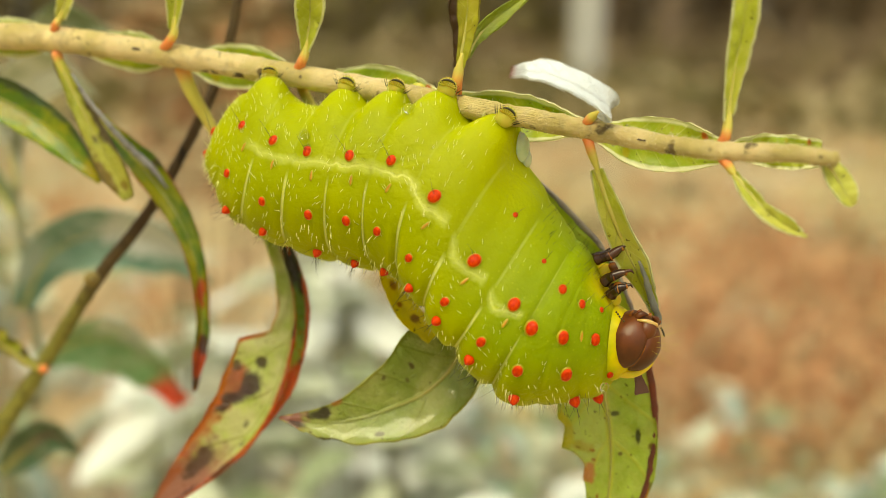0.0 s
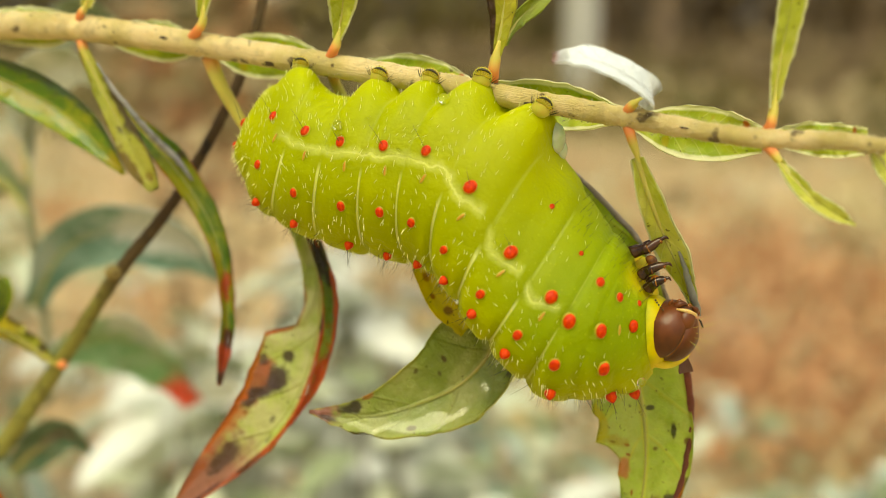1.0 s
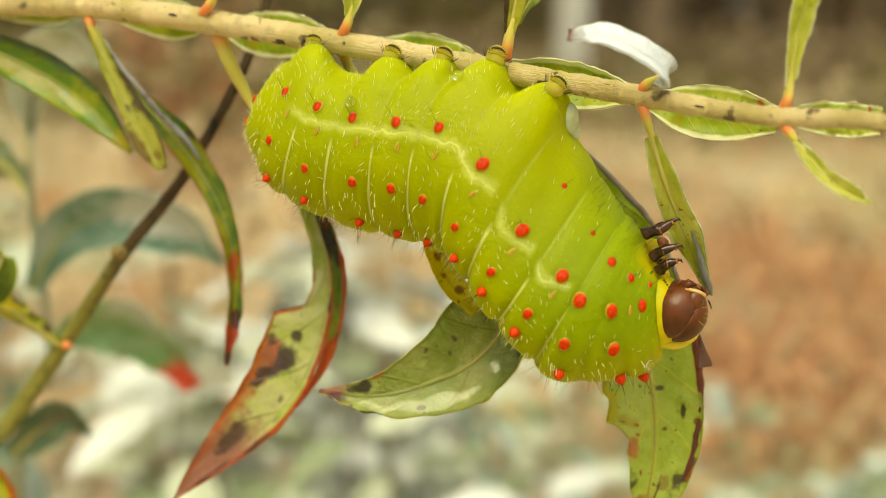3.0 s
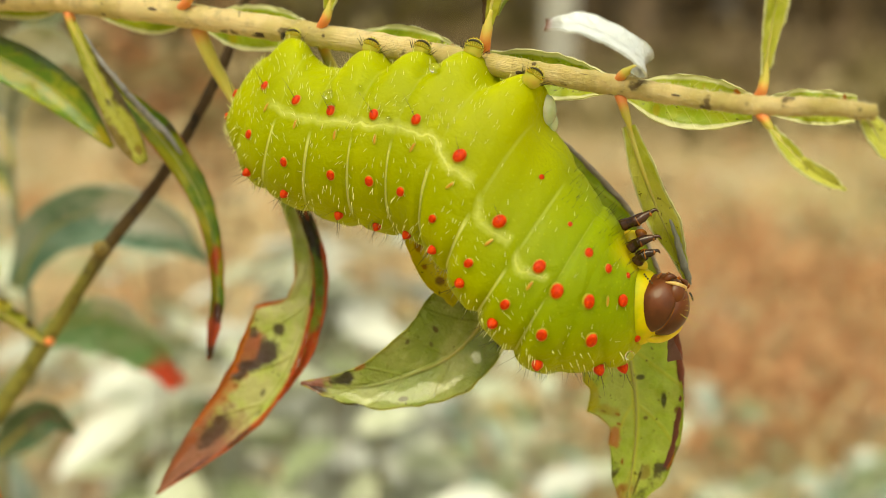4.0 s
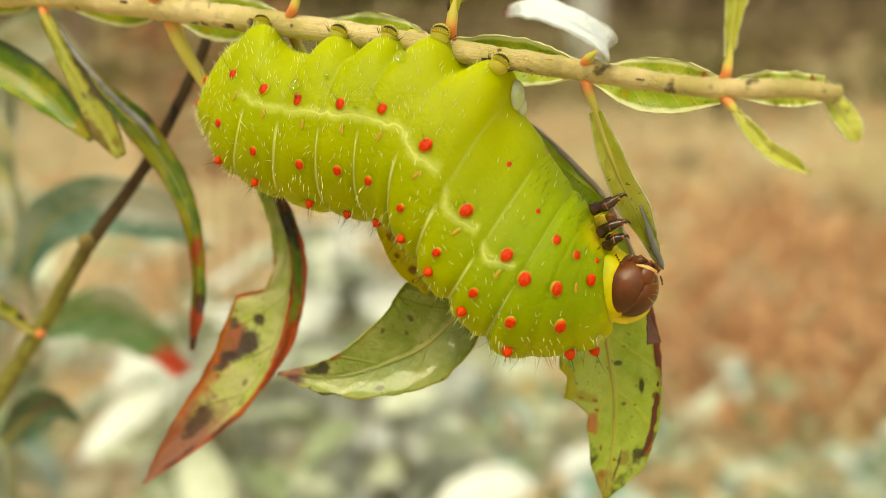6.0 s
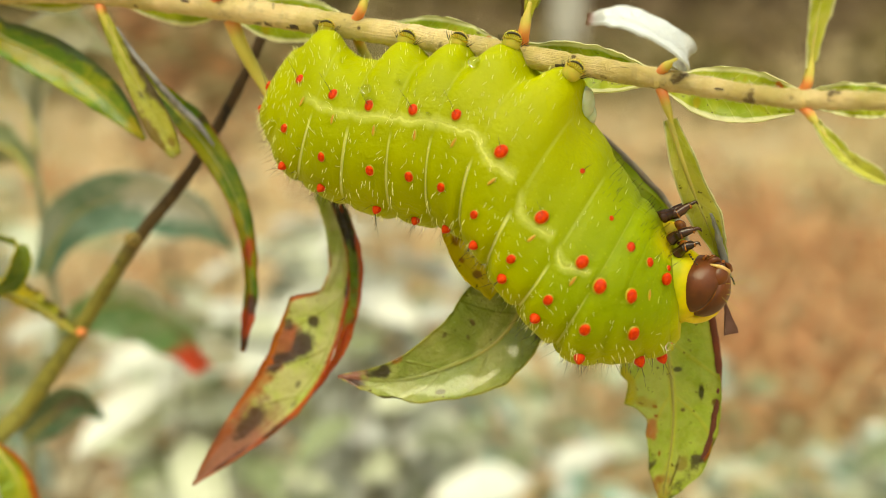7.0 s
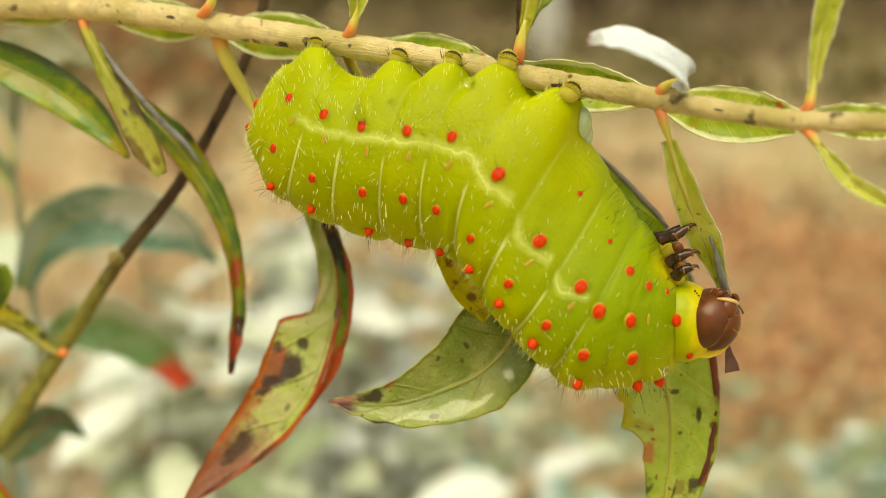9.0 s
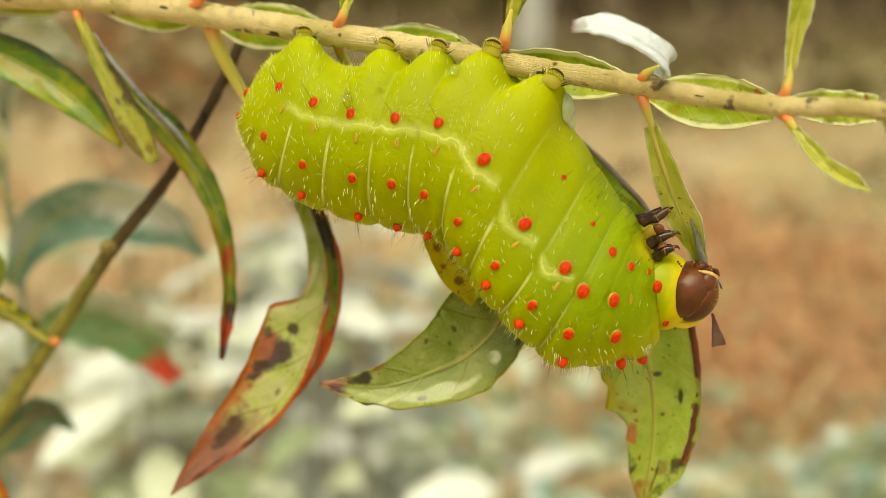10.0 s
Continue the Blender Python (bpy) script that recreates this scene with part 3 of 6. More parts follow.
# ---- leaves ----
def leaf(parent, ctrl, wl, wr, side, mat, fold=(0, 0), curl=(0, 0), thick=0.22, wavy=0.25, n=44, m=9, label="",
         stalk=None, stalk_r=0.9, rib=0.45, seed=0.0, name="leaf", rib_side=-1):
    """A thick blade round its midrib. wl, wr: half widths along it (mm); side: way of the left half, at base and tip;
    fold and curl: degrees by which each half lifts from the plane, at the midrib and more towards the margin."""
    path = spline(ctrl, n)
    at = np.linspace(0, 1, n)
    spread = lambda w: np.interp(at, *zip(*w)) if isinstance(w[0], tuple) else np.interp(at, np.linspace(0, 1, len(w)), w) if len(w) > 8 else spline(w, n)
    L, R = np.maximum(spread(wl), 0.03), np.maximum(spread(wr), 0.03)
    side = np.array(side, float)
    if side.ndim == 1:
        side = np.array([side, side])
    t = np.gradient(path, axis=0)
    t /= np.linalg.norm(t, axis=1)[:, None]
    sd = spline(side, n)
    a = sd - (sd * t).sum(1)[:, None] * t
    a /= np.linalg.norm(a, axis=1)[:, None]
    nrm = np.cross(t, a)
    grid, uvs = [], []
    cols = 2 * m + 1
    for i in range(n):
        row = []
        halves = []
        for w, f0, c0, sg in ((L[i], fold[0], curl[0], 1), (R[i], fold[1], curl[1], -1)):
            x = z = 0.0
            pts = []
            for j in range(1, m + 1):
                g = radians(f0 + c0 * (j - 0.5) / m)
                x += math.cos(g) * w / m
                z += math.sin(g) * w / m
                q = path[i] + a[i] * x * sg + nrm[i] * z
                k = noise.noise(Vector((i * 0.22 + seed * 3.1, sg * j * 0.16 + seed, seed)))
                k2 = noise.noise(Vector((i * 0.45 + seed, sg * 2.0 + seed, 0.3 * j)))
                q = q + nrm[i] * wavy * (j / m) * (k * 1.6 + k2 * 0.4) + a[i] * sg * wavy * (0.22 * k2 + 0.25 * k) * (j / m) ** 2
                pts.append(q)
            halves.append(pts)
        row = halves[0][::-1] + [path[i]] + halves[1]
        grid.append(row)
        uvs.extend((i / (n - 1), 0.5 + 0.5 * (m - j) / m) for j in range(cols))
    g = np.array(grid)
    du, dv = np.gradient(g, axis=0), np.gradient(g, axis=1)
    nn = np.cross(du, dv)
    nn /= np.linalg.norm(nn, axis=2)[:, :, None] + 1e-9
    top, low = (g + nn * thick / 2).reshape(-1, 3), (g - nn * thick / 2).reshape(-1, 3)
    N = n * cols
    verts = list(top) + list(low)
    faces = []
    for i in range(n - 1):
        for j in range(cols - 1):
            p = i * cols + j
            faces.append((p, p + cols, p + cols + 1, p + 1))
            faces.append((N + p, N + p + 1, N + p + cols + 1, N + p + cols))
        for j in (0, cols - 1):
            p = i * cols + j
            q = (p, N + p, N + p + cols, p + cols) if j else (p, p + cols, N + p + cols, N + p)
            faces.append(q)
    for i in (0, n - 1):
        for j in range(cols - 1):
            p = i * cols + j
            faces.append((p, p + 1, N + p + 1, N + p) if i == 0 else (p, N + p, N + p + 1, p + 1))
    ob = part(name, verts, faces, mat, parent, label, uvs + uvs)
    if rib:
        off = nrm * rib_side * (thick * 0.5)
        part("midrib", *tube(path[: n - 2] + off[: n - 2], [rib, rib * 0.8, rib * 0.5, 0.1], n, 8)[:2], MIDRIB, ob,
             uvs=tube(path[: n - 2] + off[: n - 2], [rib, rib * 0.8, rib * 0.5, 0.1], n, 8)[2])
    if stalk:
        stalk = [tuple(np.array(stalk[0]) + VIEW * 0.9)] + list(stalk[1:])
        v, f, u = tube(stalk, [stalk_r * 0.75, stalk_r * 0.68, stalk_r * 0.6, stalk_r * 0.25], 18, 10, bump=0.05, seed=seed)
        part("leaf_stalk", v, f, LONGSTALK if np.linalg.norm(np.array(stalk[-1]) - np.array(stalk[0])) > 14 else STALK, ob, uvs=u)
    return ob


VIEW = np.array((0.0, math.cos(radians(12)), -math.sin(radians(12))))
UP = np.array((0.0, math.sin(radians(12)), math.cos(radians(12))))
RIGHT = np.array((1.0, 0.0, 0.0))

branch = thing("shrub_branch", (-210, 160, -1000), "buff woody shrub twig hung with spotted, curling green leaves", "branch")
STEM = [(-210, 160, -1000), (-200, 150, -520), (-165, 90, -120), (-128, 42, 10), (-95, 27, 32), (-72.22, 26.11, 26.64), (-63.54, 22.98, 26.35), (-53.56, 19.82, 25.93), (-36.29, 13.76, 23.84), (-18.57, 6.59, 21.40), (-5.92, 1.10, 19.58), (3.14, -3.29, 18.17), (16.69, -9.86, 16.16), (23.72, -14.15, 15.20), (30.40, -17.75, 14.61), (36.91, -20.39, 14.69), (40.97, -22.52, 14.29)]
v, f, u = tube(STEM, [4.5, 3.6, 2.8, 2.3, 2.1, 2.0, 1.95, 1.85, 1.66, 1.54, 1.46, 1.36, 1.2, 1.08, 1.06, 0.95, 0.85], 300, 20, bump=0.2, seed=3)
part("stem", v, f, BARK, branch, "buff bark with dark flecks", u)


def knot(p, r, mat=BARK):
    v, f, u = ellipsoid(p, np.eye(3), r, r * 0.9, r * 0.85, 14, 9)
    part("node", v, f, mat, branch)


for p, r in (((-54.35, 19.82, 25.93), 2.05), ((-36.29, 13.76, 23.84), 1.8), ((-18.57, 6.59, 21.40), 1.64), ((1.45, -2.20, 18.50), 1.5), ((16.69, -9.86, 16.16), 1.36), ((30.40, -17.75, 14.61), 1.24)):
    knot(p, r)

# short down on the bark
random.seed(2)
sp = spline(STEM[5:], 400)
st_t, st_a, st_b = frames_along(sp, (0, 0.3, 1))
down = []
for _ in range(3800):
    i = random.randrange(400)
    g = random.uniform(0, 6.283)
    o = math.cos(g) * st_a[i] + math.sin(g) * st_b[i]
    r = np.interp(i, [0, 120, 260, 399], [1.9, 1.54, 1.18, 0.86])
    q = sp[i] + o * r * 0.97
    w = o + np.array((random.uniform(-0.5, 0.5), random.uniform(-0.5, 0.5), random.uniform(-0.3, 0.3)))
    down.append(tube([q, q + w * 0.12, q + w * random.uniform(0.16, 0.34)], [0.020, 0.015, 0.005], 3, 3))
v, f, u = join(*down)
tagged(part("down", v, f, glossy("down", (0.7, 0.62, 0.4), (0.75, 0.68, 0.5), 0.6), branch, "fine pale down on the bark"), kind="stuff")

# dark scars on the bark
SCAR = bark_material("dark_scar", (0.11, 0.075, 0.05), (0.06, 0.04, 0.03), (0.02, 0.015, 0.01), 0.6, 0.7)
for at, length, turn, wide in (((-23.4, 3.6, 22.6), 4.6, 138, 40), ((-28.0, 6.0, 22.0), 2.2, 150, 26), ((22.6, -13.5, 15.2), 1.6, 98, 6), ((13.5, -8.2, 17.6), 0.9, 70, 5), ((7.0, -4.6, 19.4), 1.6, 120, 20), ((-42.0, 11.0, 27.5), 0.8, 96, 10)):
    c = int(np.argmin(((sp - np.array(at)) ** 2).sum(1)))
    k = max(2, int(length / np.linalg.norm(sp[c + 1] - sp[c]) / 2))
    verts, faces = [], []
    rows_, cols_ = 9, 7
    for a in range(rows_):
        x = a / (rows_ - 1) * 2 - 1
        i = min(399, max(0, c + int(round(x * k))))
        r = np.interp(i, [0, 120, 260, 399], [1.9, 1.54, 1.18, 0.86]) + 0.10
        half = wide * math.sqrt(max(0.02, 1 - x * x)) * (1 + 0.45 * noise.noise(Vector((x * 3, length, turn))))
        for b in range(cols_):
            y = b / (cols_ - 1) * 2 - 1
            g = radians(turn + y * half)
            lift = r - 0.16 * max(abs(x), abs(y)) ** 4
            verts.append(sp[i] + (math.cos(g) * st_a[i] + math.sin(g) * st_b[i]) * lift)
    for a in range(rows_ - 1):
        for b in range(cols_ - 1):
            q = a * cols_ + b
            faces.append((q, q + 1, q + cols_ + 1, q + cols_))
    part("scar", verts, faces, SCAR, branch, "dark bark scar")

# leaves lying behind the stem, seen above and below it
for ctrl, wl, wr, mat, sd in (
        ([(-72.31, 28.11, 26.45), (-66.03, 27.06, 26.30), (-60.26, 24.95, 26.01), (-55.84, 22.81, 25.56)], [1.8, 2.9, 2.6, 0.9], [1.8, 2.9, 2.8, 0.9], BEHIND, 1.0),
        ([(-53.35, 23.80, 25.38), (-48.14, 22.64, 24.77), (-42.43, 19.46, 24.22), (-37.69, 16.28, 23.69)], [0.8, 2.4, 2.7, 0.7], [0.7, 2.4, 3.0, 1.2], BEHIND, 2.0),
        ([(-36.08, 19.23, 23.13), (-30.89, 17.07, 22.58), (-24.89, 13.87, 21.95), (-19.35, 9.66, 21.39)], [0.9, 2.9, 3.0, 0.9], [0.9, 3.1, 2.6, 0.7], BEHIND, 3.0),
        ([(-16.33, 12.57, 20.65), (-10.83, 10.37, 19.95), (-5.45, 7.18, 19.33), (0.07, 3.91, 18.40)], [0.9, 2.9, 2.9, 1.0], [0.6, 1.6, 1.6, 0.6], BEHIND, 4.0),
        ([(17.03, -4.82, 15.80), (12.22, -1.64, 16.32), (6.77, 0.57, 17.10), (1.15, 3.82, 17.98)], [0.9, 2.9, 3.2, 1.4], [1.2, 2.9, 3.0, 1.6], BEHIND, 5.0),
        ([(18.05, -4.91, 15.40), (22.62, -6.07, 14.71), (27.56, -8.24, 14.15), (31.75, -11.37, 13.85)], [0.9, 2.6, 2.9, 1.4], [0.8, 3.1, 3.2, 1.6], BEHIND, 6.0),
        ([(32.19, -13.34, 14.22), (35.71, -14.36, 14.21), (38.53, -15.38, 14.21), (41.43, -16.43, 14.08)], [0.9, 1.9, 1.9, 1.6], [0.8, 1.7, 2.0, 1.4], BEHIND, 7.0)):
    sdv = UP if ctrl[-1][0] > ctrl[0][0] else -UP
    leaf(branch, ctrl, wl, wr, sdv, mat, fold=(-14, -14) if sdv[2] > 0 else (14, 14), curl=(25, 25), seed=sd, wavy=0.5, label="pale green leaf, waxy cut margins", rib=0)

# leaves that stand up from the stem
leaf(branch, [(-53.00, 18.41, 28.87), (-51.71, 18.06, 32.07), (-50.74, 17.84, 35.83), (-50.09, 17.60, 39.53)], [0.9, 1.5, 2.2, 0.2], [0.9, 1.4, 2.0, 0.2], -RIGHT, LIME, (30, 30), seed=8,
     stalk=[(-54.44, 18.49, 26.87), (-53.79, 18.19, 27.88), (-53.32, 18.34, 28.57), (-52.51, 18.12, 29.94)], stalk_r=0.8)
leaf(branch, [(-35.96, 11.95, 27.38), (-35.26, 11.74, 31.19), (-35.06, 10.76, 36.19), (-35.39, 10.79, 41.14)], [0.7, 1.5, 2.6, 0.2], [0.7, 1.4, 2.4, 0.2], -RIGHT, LIME, (35, 35), seed=9,
     stalk=[(-37.58, 12.47, 25.00), (-36.54, 12.12, 25.75), (-35.81, 11.86, 26.94), (-35.54, 11.79, 29.00)], stalk_r=0.95)
leaf(branch, [(-17.58, 5.26, 24.74), (-16.88, 4.99, 28.27), (-16.63, 3.82, 32.41), (-16.94, 3.21, 39.14)], [0.7, 2.0, 2.2, 0.2], [0.7, 1.9, 2.5, 0.2], -RIGHT, LIME, (38, 38), seed=10, wavy=0.35,
     stalk=[(-18.87, 5.73, 22.16), (-18.07, 5.37, 23.32), (-17.58, 5.20, 24.46), (-17.17, 5.15, 26.16)], stalk_r=0.95)
leaf(branch, [(1.90, -3.30, 22.96), (2.56, -3.47, 26.96), (2.94, -3.66, 30.89), (3.02, -4.21, 37.92)], [0.7, 1.7, 2.6, 0.2], [0.7, 1.4, 1.6, 0.2], -RIGHT, BROWNED, (30, 30), seed=11, wavy=0.35,
     stalk=[(1.51, -2.52, 19.41), (1.64, -3.11, 20.94), (1.90, -3.37, 22.63), (2.30, -3.55, 24.64)], stalk_r=1.05, label="yellow-green leaf with a browned edge")
leaf(branch, [(2.87, -2.00, 24.26), (4.41, -0.44, 26.79), (7.01, 1.07, 29.09), (11.61, 2.79, 32.38)], [0.3, 1.1, 1.0, 0.2], [0.4, 0.9, 1.2, 0.2], UP, GREEN, (30, 30), seed=12, wavy=0.3)
leaf(branch, [(30.73, -17.68, 17.84), (31.19, -17.61, 22.96), (31.87, -17.50, 28.28), (32.42, -16.92, 35.83)], [0.5, 1.2, 1.6, 1.4], [0.5, 1.4, 1.9, 1.6], -RIGHT, LIME, (20, 52), seed=13, wavy=0.35,
     stalk=[(30.25, -17.72, 15.22), (30.54, -17.82, 16.21), (30.73, -17.76, 17.43), (30.93, -17.70, 19.66)], stalk_r=0.85, label="upright yellow-green leaf folded along its midrib")
# curled leaf, the sky's reflection laid into its colour
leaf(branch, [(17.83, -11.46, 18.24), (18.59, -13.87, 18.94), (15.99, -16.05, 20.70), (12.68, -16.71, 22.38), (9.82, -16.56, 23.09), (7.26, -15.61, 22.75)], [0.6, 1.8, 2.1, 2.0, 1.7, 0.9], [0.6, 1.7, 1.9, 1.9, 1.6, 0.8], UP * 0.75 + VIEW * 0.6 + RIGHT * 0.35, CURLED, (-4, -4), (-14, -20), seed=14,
     wavy=0.3, stalk=[(16.23, -10.33, 16.34), (16.68, -10.64, 17.27), (17.13, -11.04, 17.82), (18.03, -11.81, 18.52)], stalk_r=0.85, rib=0, label="curled leaf, its upper face coloured white for the sky's reflection")

# leaves that hang
eaten = leaf(branch, [(17.73, -10.80, 11.69), (19.46, -10.77, 7.06), (21.37, -9.63, 2.80), (22.89, -9.27, -0.30), (24.75, -8.00, -3.96), (26.32, -7.75, -7.58)], [0.9, 1.7, 2.1, 2.2, 1.3, 0.25], [0.8, 1.6, 1.8, 1.9, 0.9, 0.25], RIGHT, LIME, (40, -20), seed=15,
     wavy=0.3, stalk=[(16.62, -10.49, 15.57), (16.88, -10.76, 14.30), (17.29, -10.93, 13.02), (17.99, -10.91, 11.18)], stalk_r=0.85, label="narrow hanging leaf, its end being eaten")
v, f, u = tube([(23.24, -10.07, 0.71), (24.02, -9.91, -1.39), (24.71, -9.52, -3.43), (25.59, -8.95, -5.54), (26.47, -8.35, -7.55)], [0.2, 0.34, 0.42, 0.42, 0.2], 40, 10, bump=0.16, seed=6)
part("chewed_edge", v, f, bark_material("chewed_edge", (0.46, 0.46, 0.46), (0.26, 0.27, 0.24), (0.06, 0.05, 0.05), 0.8, 0.35), eaten, "grey chewed leaf edge", u)
leaf(branch, [(31.46, -18.88, 12.18), (32.88, -20.31, 10.25), (34.39, -21.69, 8.59), (36.11, -22.97, 7.37), (37.90, -24.21, 6.35)], [0.5, 0.9, 0.9, 1.0, 0.15], [0.5, 1.3, 1.5, 1.3, 0.15], (0.8, 0, 0.6), LIME, (40, 40), seed=16,
     wavy=0.3, stalk=[(30.37, -17.95, 14.15), (30.69, -18.33, 13.33), (31.12, -18.68, 12.64), (31.80, -19.08, 11.72)], stalk_r=0.8)
leaf(branch, [(40.38, -19.52, 13.97), (41.10, -20.74, 13.05), (41.87, -21.56, 11.60), (42.52, -22.35, 10.28), (43.11, -22.52, 9.46)], [0.6, 1.2, 1.5, 1.3, 0.3], [0.6, 1.3, 1.5, 1.2, 0.3], RIGHT, LIME, (20, 20), seed=17, wavy=0.2)

# red-edged leaf that hangs behind the body, torn on one side
leaf(branch, [(-27.34, 15.53, 5.72), (-23.04, 15.02, -1.48), (-21.35, 13.84, -9.42), (-22.15, 12.01, -18.06), (-25.95, 10.6, -26.9), (-33.7, 10.6, -34.9), (-43.7, 10.6, -43.0)], [(0, 0.8), (0.17, 1.0), (0.3, 0.9), (0.45, 0.9), (0.6, 1.4), (0.75, 2.2), (0.85, 1.8), (1, 0.1)],
     [(0, 1.0), (0.15, 2.2), (0.3, 2.2), (0.40, 2.3), (0.445, 3.2), (0.475, 7.0), (0.55, 7.6), (0.66, 7.5), (0.75, 6.5), (0.85, 4.8), (0.93, 2.7), (1, 0.1)],
     (0.95, -0.1, 0.3), REDEDGE, (34, 6), (16, 14), seed=18, wavy=0.45, n=80, m=11, stalk=[(-35.80, 13.96, 22.40), (-34.58, 15.23, 18.74), (-32.52, 16.34, 14.36), (-27.18, 15.46, 5.41)], stalk_r=1.4, label="blotched leaf with a red margin and brown tip")
leaf(branch, [(-22.63, 14.35, -1.75), (-20.50, 12.88, -6.72), (-19.71, 11.73, -12.16), (-20.50, 10.49, -17.99), (-22.39, 9.79, -23.18), (-25.76, 9.28, -28.47)], [0.8, 1.0, 1.0, 0.9, 0.7, 0.2], [0.9, 1.3, 1.3, 1.2, 0.9, 0.2], (0.9, 0.5, 0.3), FOLDED, (10, 14), (20, 12), seed=28, wavy=0.35, rib=0,
     label="dark folded-back leaf half with a red margin")
# leaf with its shiny underside out
leaf(branch, [(3.81, 3.35, -8.27), (2.99, 2.42, -12.66), (1.04, 1.23, -16.33), (-2.53, 0.15, -19.47), (-6.97, -0.45, -21.37), (-12.17, -0.78, -22.89), (-16.99, -0.82, -23.11), (-21.51, -0.70, -22.53)], [2.0, 3.6, 4.8, 5.2, 4.6, 3.2, 1.7, 0.15], [5.6, 7.2, 8.2, 7.8, 5.9, 3.7, 1.9, 0.15],
     [(1, 0.1, -0.2), (0.5, 0.1, -0.85), (0.1, 0.0, -1)], UNDER, (24, 2), (36, 10), seed=19, wavy=0.4, n=70, m=12, stalk=[(-18.71, 7.45, 20.63), (-17.45, 9.80, 17.22), (-10.99, 9.59, 6.62), (3.31, 4.01, -10.00)], stalk_r=1.0, label="leaf turned underside out, shiny, with a brown curled tip")
leaf(branch, [(-8.0, 0.02, -0.2), (-6.5, -0.88, -4.3), (-4.6, -1.63, -8.1), (-1.3, -1.30, -11.4)], [0.8, 1.6, 2.0, 1.4], [0.8, 1.3, 1.2, 1.0], RIGHT, SCRAP, (10, 10), (20, 20), seed=25, wavy=0.3, rib=0, label="yellowed, spotted leaf scrap")
# bitten leaf behind the head
bitten = leaf(branch, [(11.77, 3.86, 8.52), (15.91, 3.10, 0.17), (19.29, 1.59, -9.33), (20.99, -0.40, -18.73), (21.81, -1.63, -24.51), (21.88, -2.40, -30.51), (20.77, -3.33, -39.70)], [0.3, 2.0, 3.6, 4.8, 5.6, 6.1, 6.2, 6.1, 6.2, 6.1, 5.6, 4.2, 0.4], [(0, 0.3), (0.2, 2.5), (0.4, 5.4), (0.56, 6.8), (0.60, 6.0), (0.635, 6.1), (0.70, 6.7), (0.715, 5.3), (0.76, 4.0), (0.78, 3.5), (0.83, 3.7), (0.85, 3.3), (0.92, 2.6), (1, 0.2)], RIGHT, BITTEN, (8, 6), (20, 10),
              seed=20, wavy=0.3, n=90, m=11, label="green leaf with eaten edges and brown spots", rib_side=1, rib=0.4)
DRIED = bark_material("dried_margin", (0.30, 0.07, 0.03), (0.16, 0.05, 0.03), (0.03, 0.015, 0.01), 0.8, 0.5)
PURPLE = bark_material("dried_purple", (0.20, 0.09, 0.07), (0.28, 0.15, 0.12), (0.05, 0.02, 0.02), 0.4, 0.5)
GREYRIM = bark_material("grey_margin", (0.52, 0.47, 0.41), (0.32, 0.26, 0.22), (0.06, 0.03, 0.02), 0.7, 0.5)
v, f, u = tube([(24.97, -1.04, -9.72), (26.37, -1.55, -14.49), (27.16, -2.17, -18.87), (27.49, -2.89, -23.23), (27.13, -3.35, -27.33), (26.22, -3.67, -31.67), (24.18, -3.63, -36.31)], [0.2, 0.42, 0.45, 0.4, 0.46, 0.44, 0.2], 60, 10, bump=0.14, seed=4)
part("rolled_margin", v, f, DRIED, bitten, "rolled red-brown leaf margin", u)
v, f, u = tube([(11.62, 2.90, 8.81), (14.54, 1.83, 6.19), (17.73, 0.61, 2.89), (20.32, 0.02, 0.07), (22.86, -0.40, -4.28), (24.97, -1.04, -9.72)], [0.2, 0.34, 0.38, 0.34, 0.3, 0.2], 50, 8, bump=0.14, seed=5)
part("rolled_margin", v, f, GREYRIM, bitten, "dry grey leaf margin", u)
DUSKY = bark_material("dusky_margin", (0.30, 0.27, 0.28), (0.46, 0.46, 0.47), (0.06, 0.05, 0.045), 0.8, 0.22)
# long drooping leaf with a red tip, and the folded strip before it
leaf(branch, [(-54.46, 22.11, 22.23), (-52.05, 22.17, 17.72), (-48.28, 22.08, 12.51), (-43.63, 21.99, 7.24), (-39.00, 21.53, 0.27), (-36.42, 20.13, -6.32), (-35.43, 18.48, -14.05), (-35.84, 17.27, -19.74), (-36.67, 16.20, -24.78)], [0.5, 0.9, 1.7, 2.7, 2.2, 1.5, 1.0, 1.2, 0.2], [0.5, 0.8, 1.4, 2.3, 2.0, 1.5, 1.0, 1.2, 0.2],
     (0.85, 0.45, 0.5), MOTTLED, (30, 24), (14, 15), seed=21, wavy=0.35, n=80, stalk=[(-54.67, 19.59, 24.84), (-54.41, 19.94, 23.57), (-54.29, 20.75, 22.60), (-53.33, 21.84, 20.96)], stalk_r=1.0, label="drooping mottled leaf with a long red tip")
strip = leaf(branch, [(-54.03, 19.16, 22.82), (-51.50, 18.54, 17.50), (-48.95, 17.92, 12.14), (-46.55, 17.38, 7.22), (-44.61, 17.14, 3.68)], [0.8, 1.5, 2.0, 2.1, 0.8], [0.7, 1.4, 1.9, 2.1, 0.9], (0.9, 0.2, 0.4), STRIP, (24, 24), (10, 15), seed=27, wavy=0.35,
     stalk=[(-54.53, 19.19, 24.85), (-54.28, 19.16, 23.76), (-54.03, 19.13, 22.66), (-53.15, 18.94, 20.79)], stalk_r=0.9, label="yellow-green leaf strip with browned edges and shadow painted at its lower end")
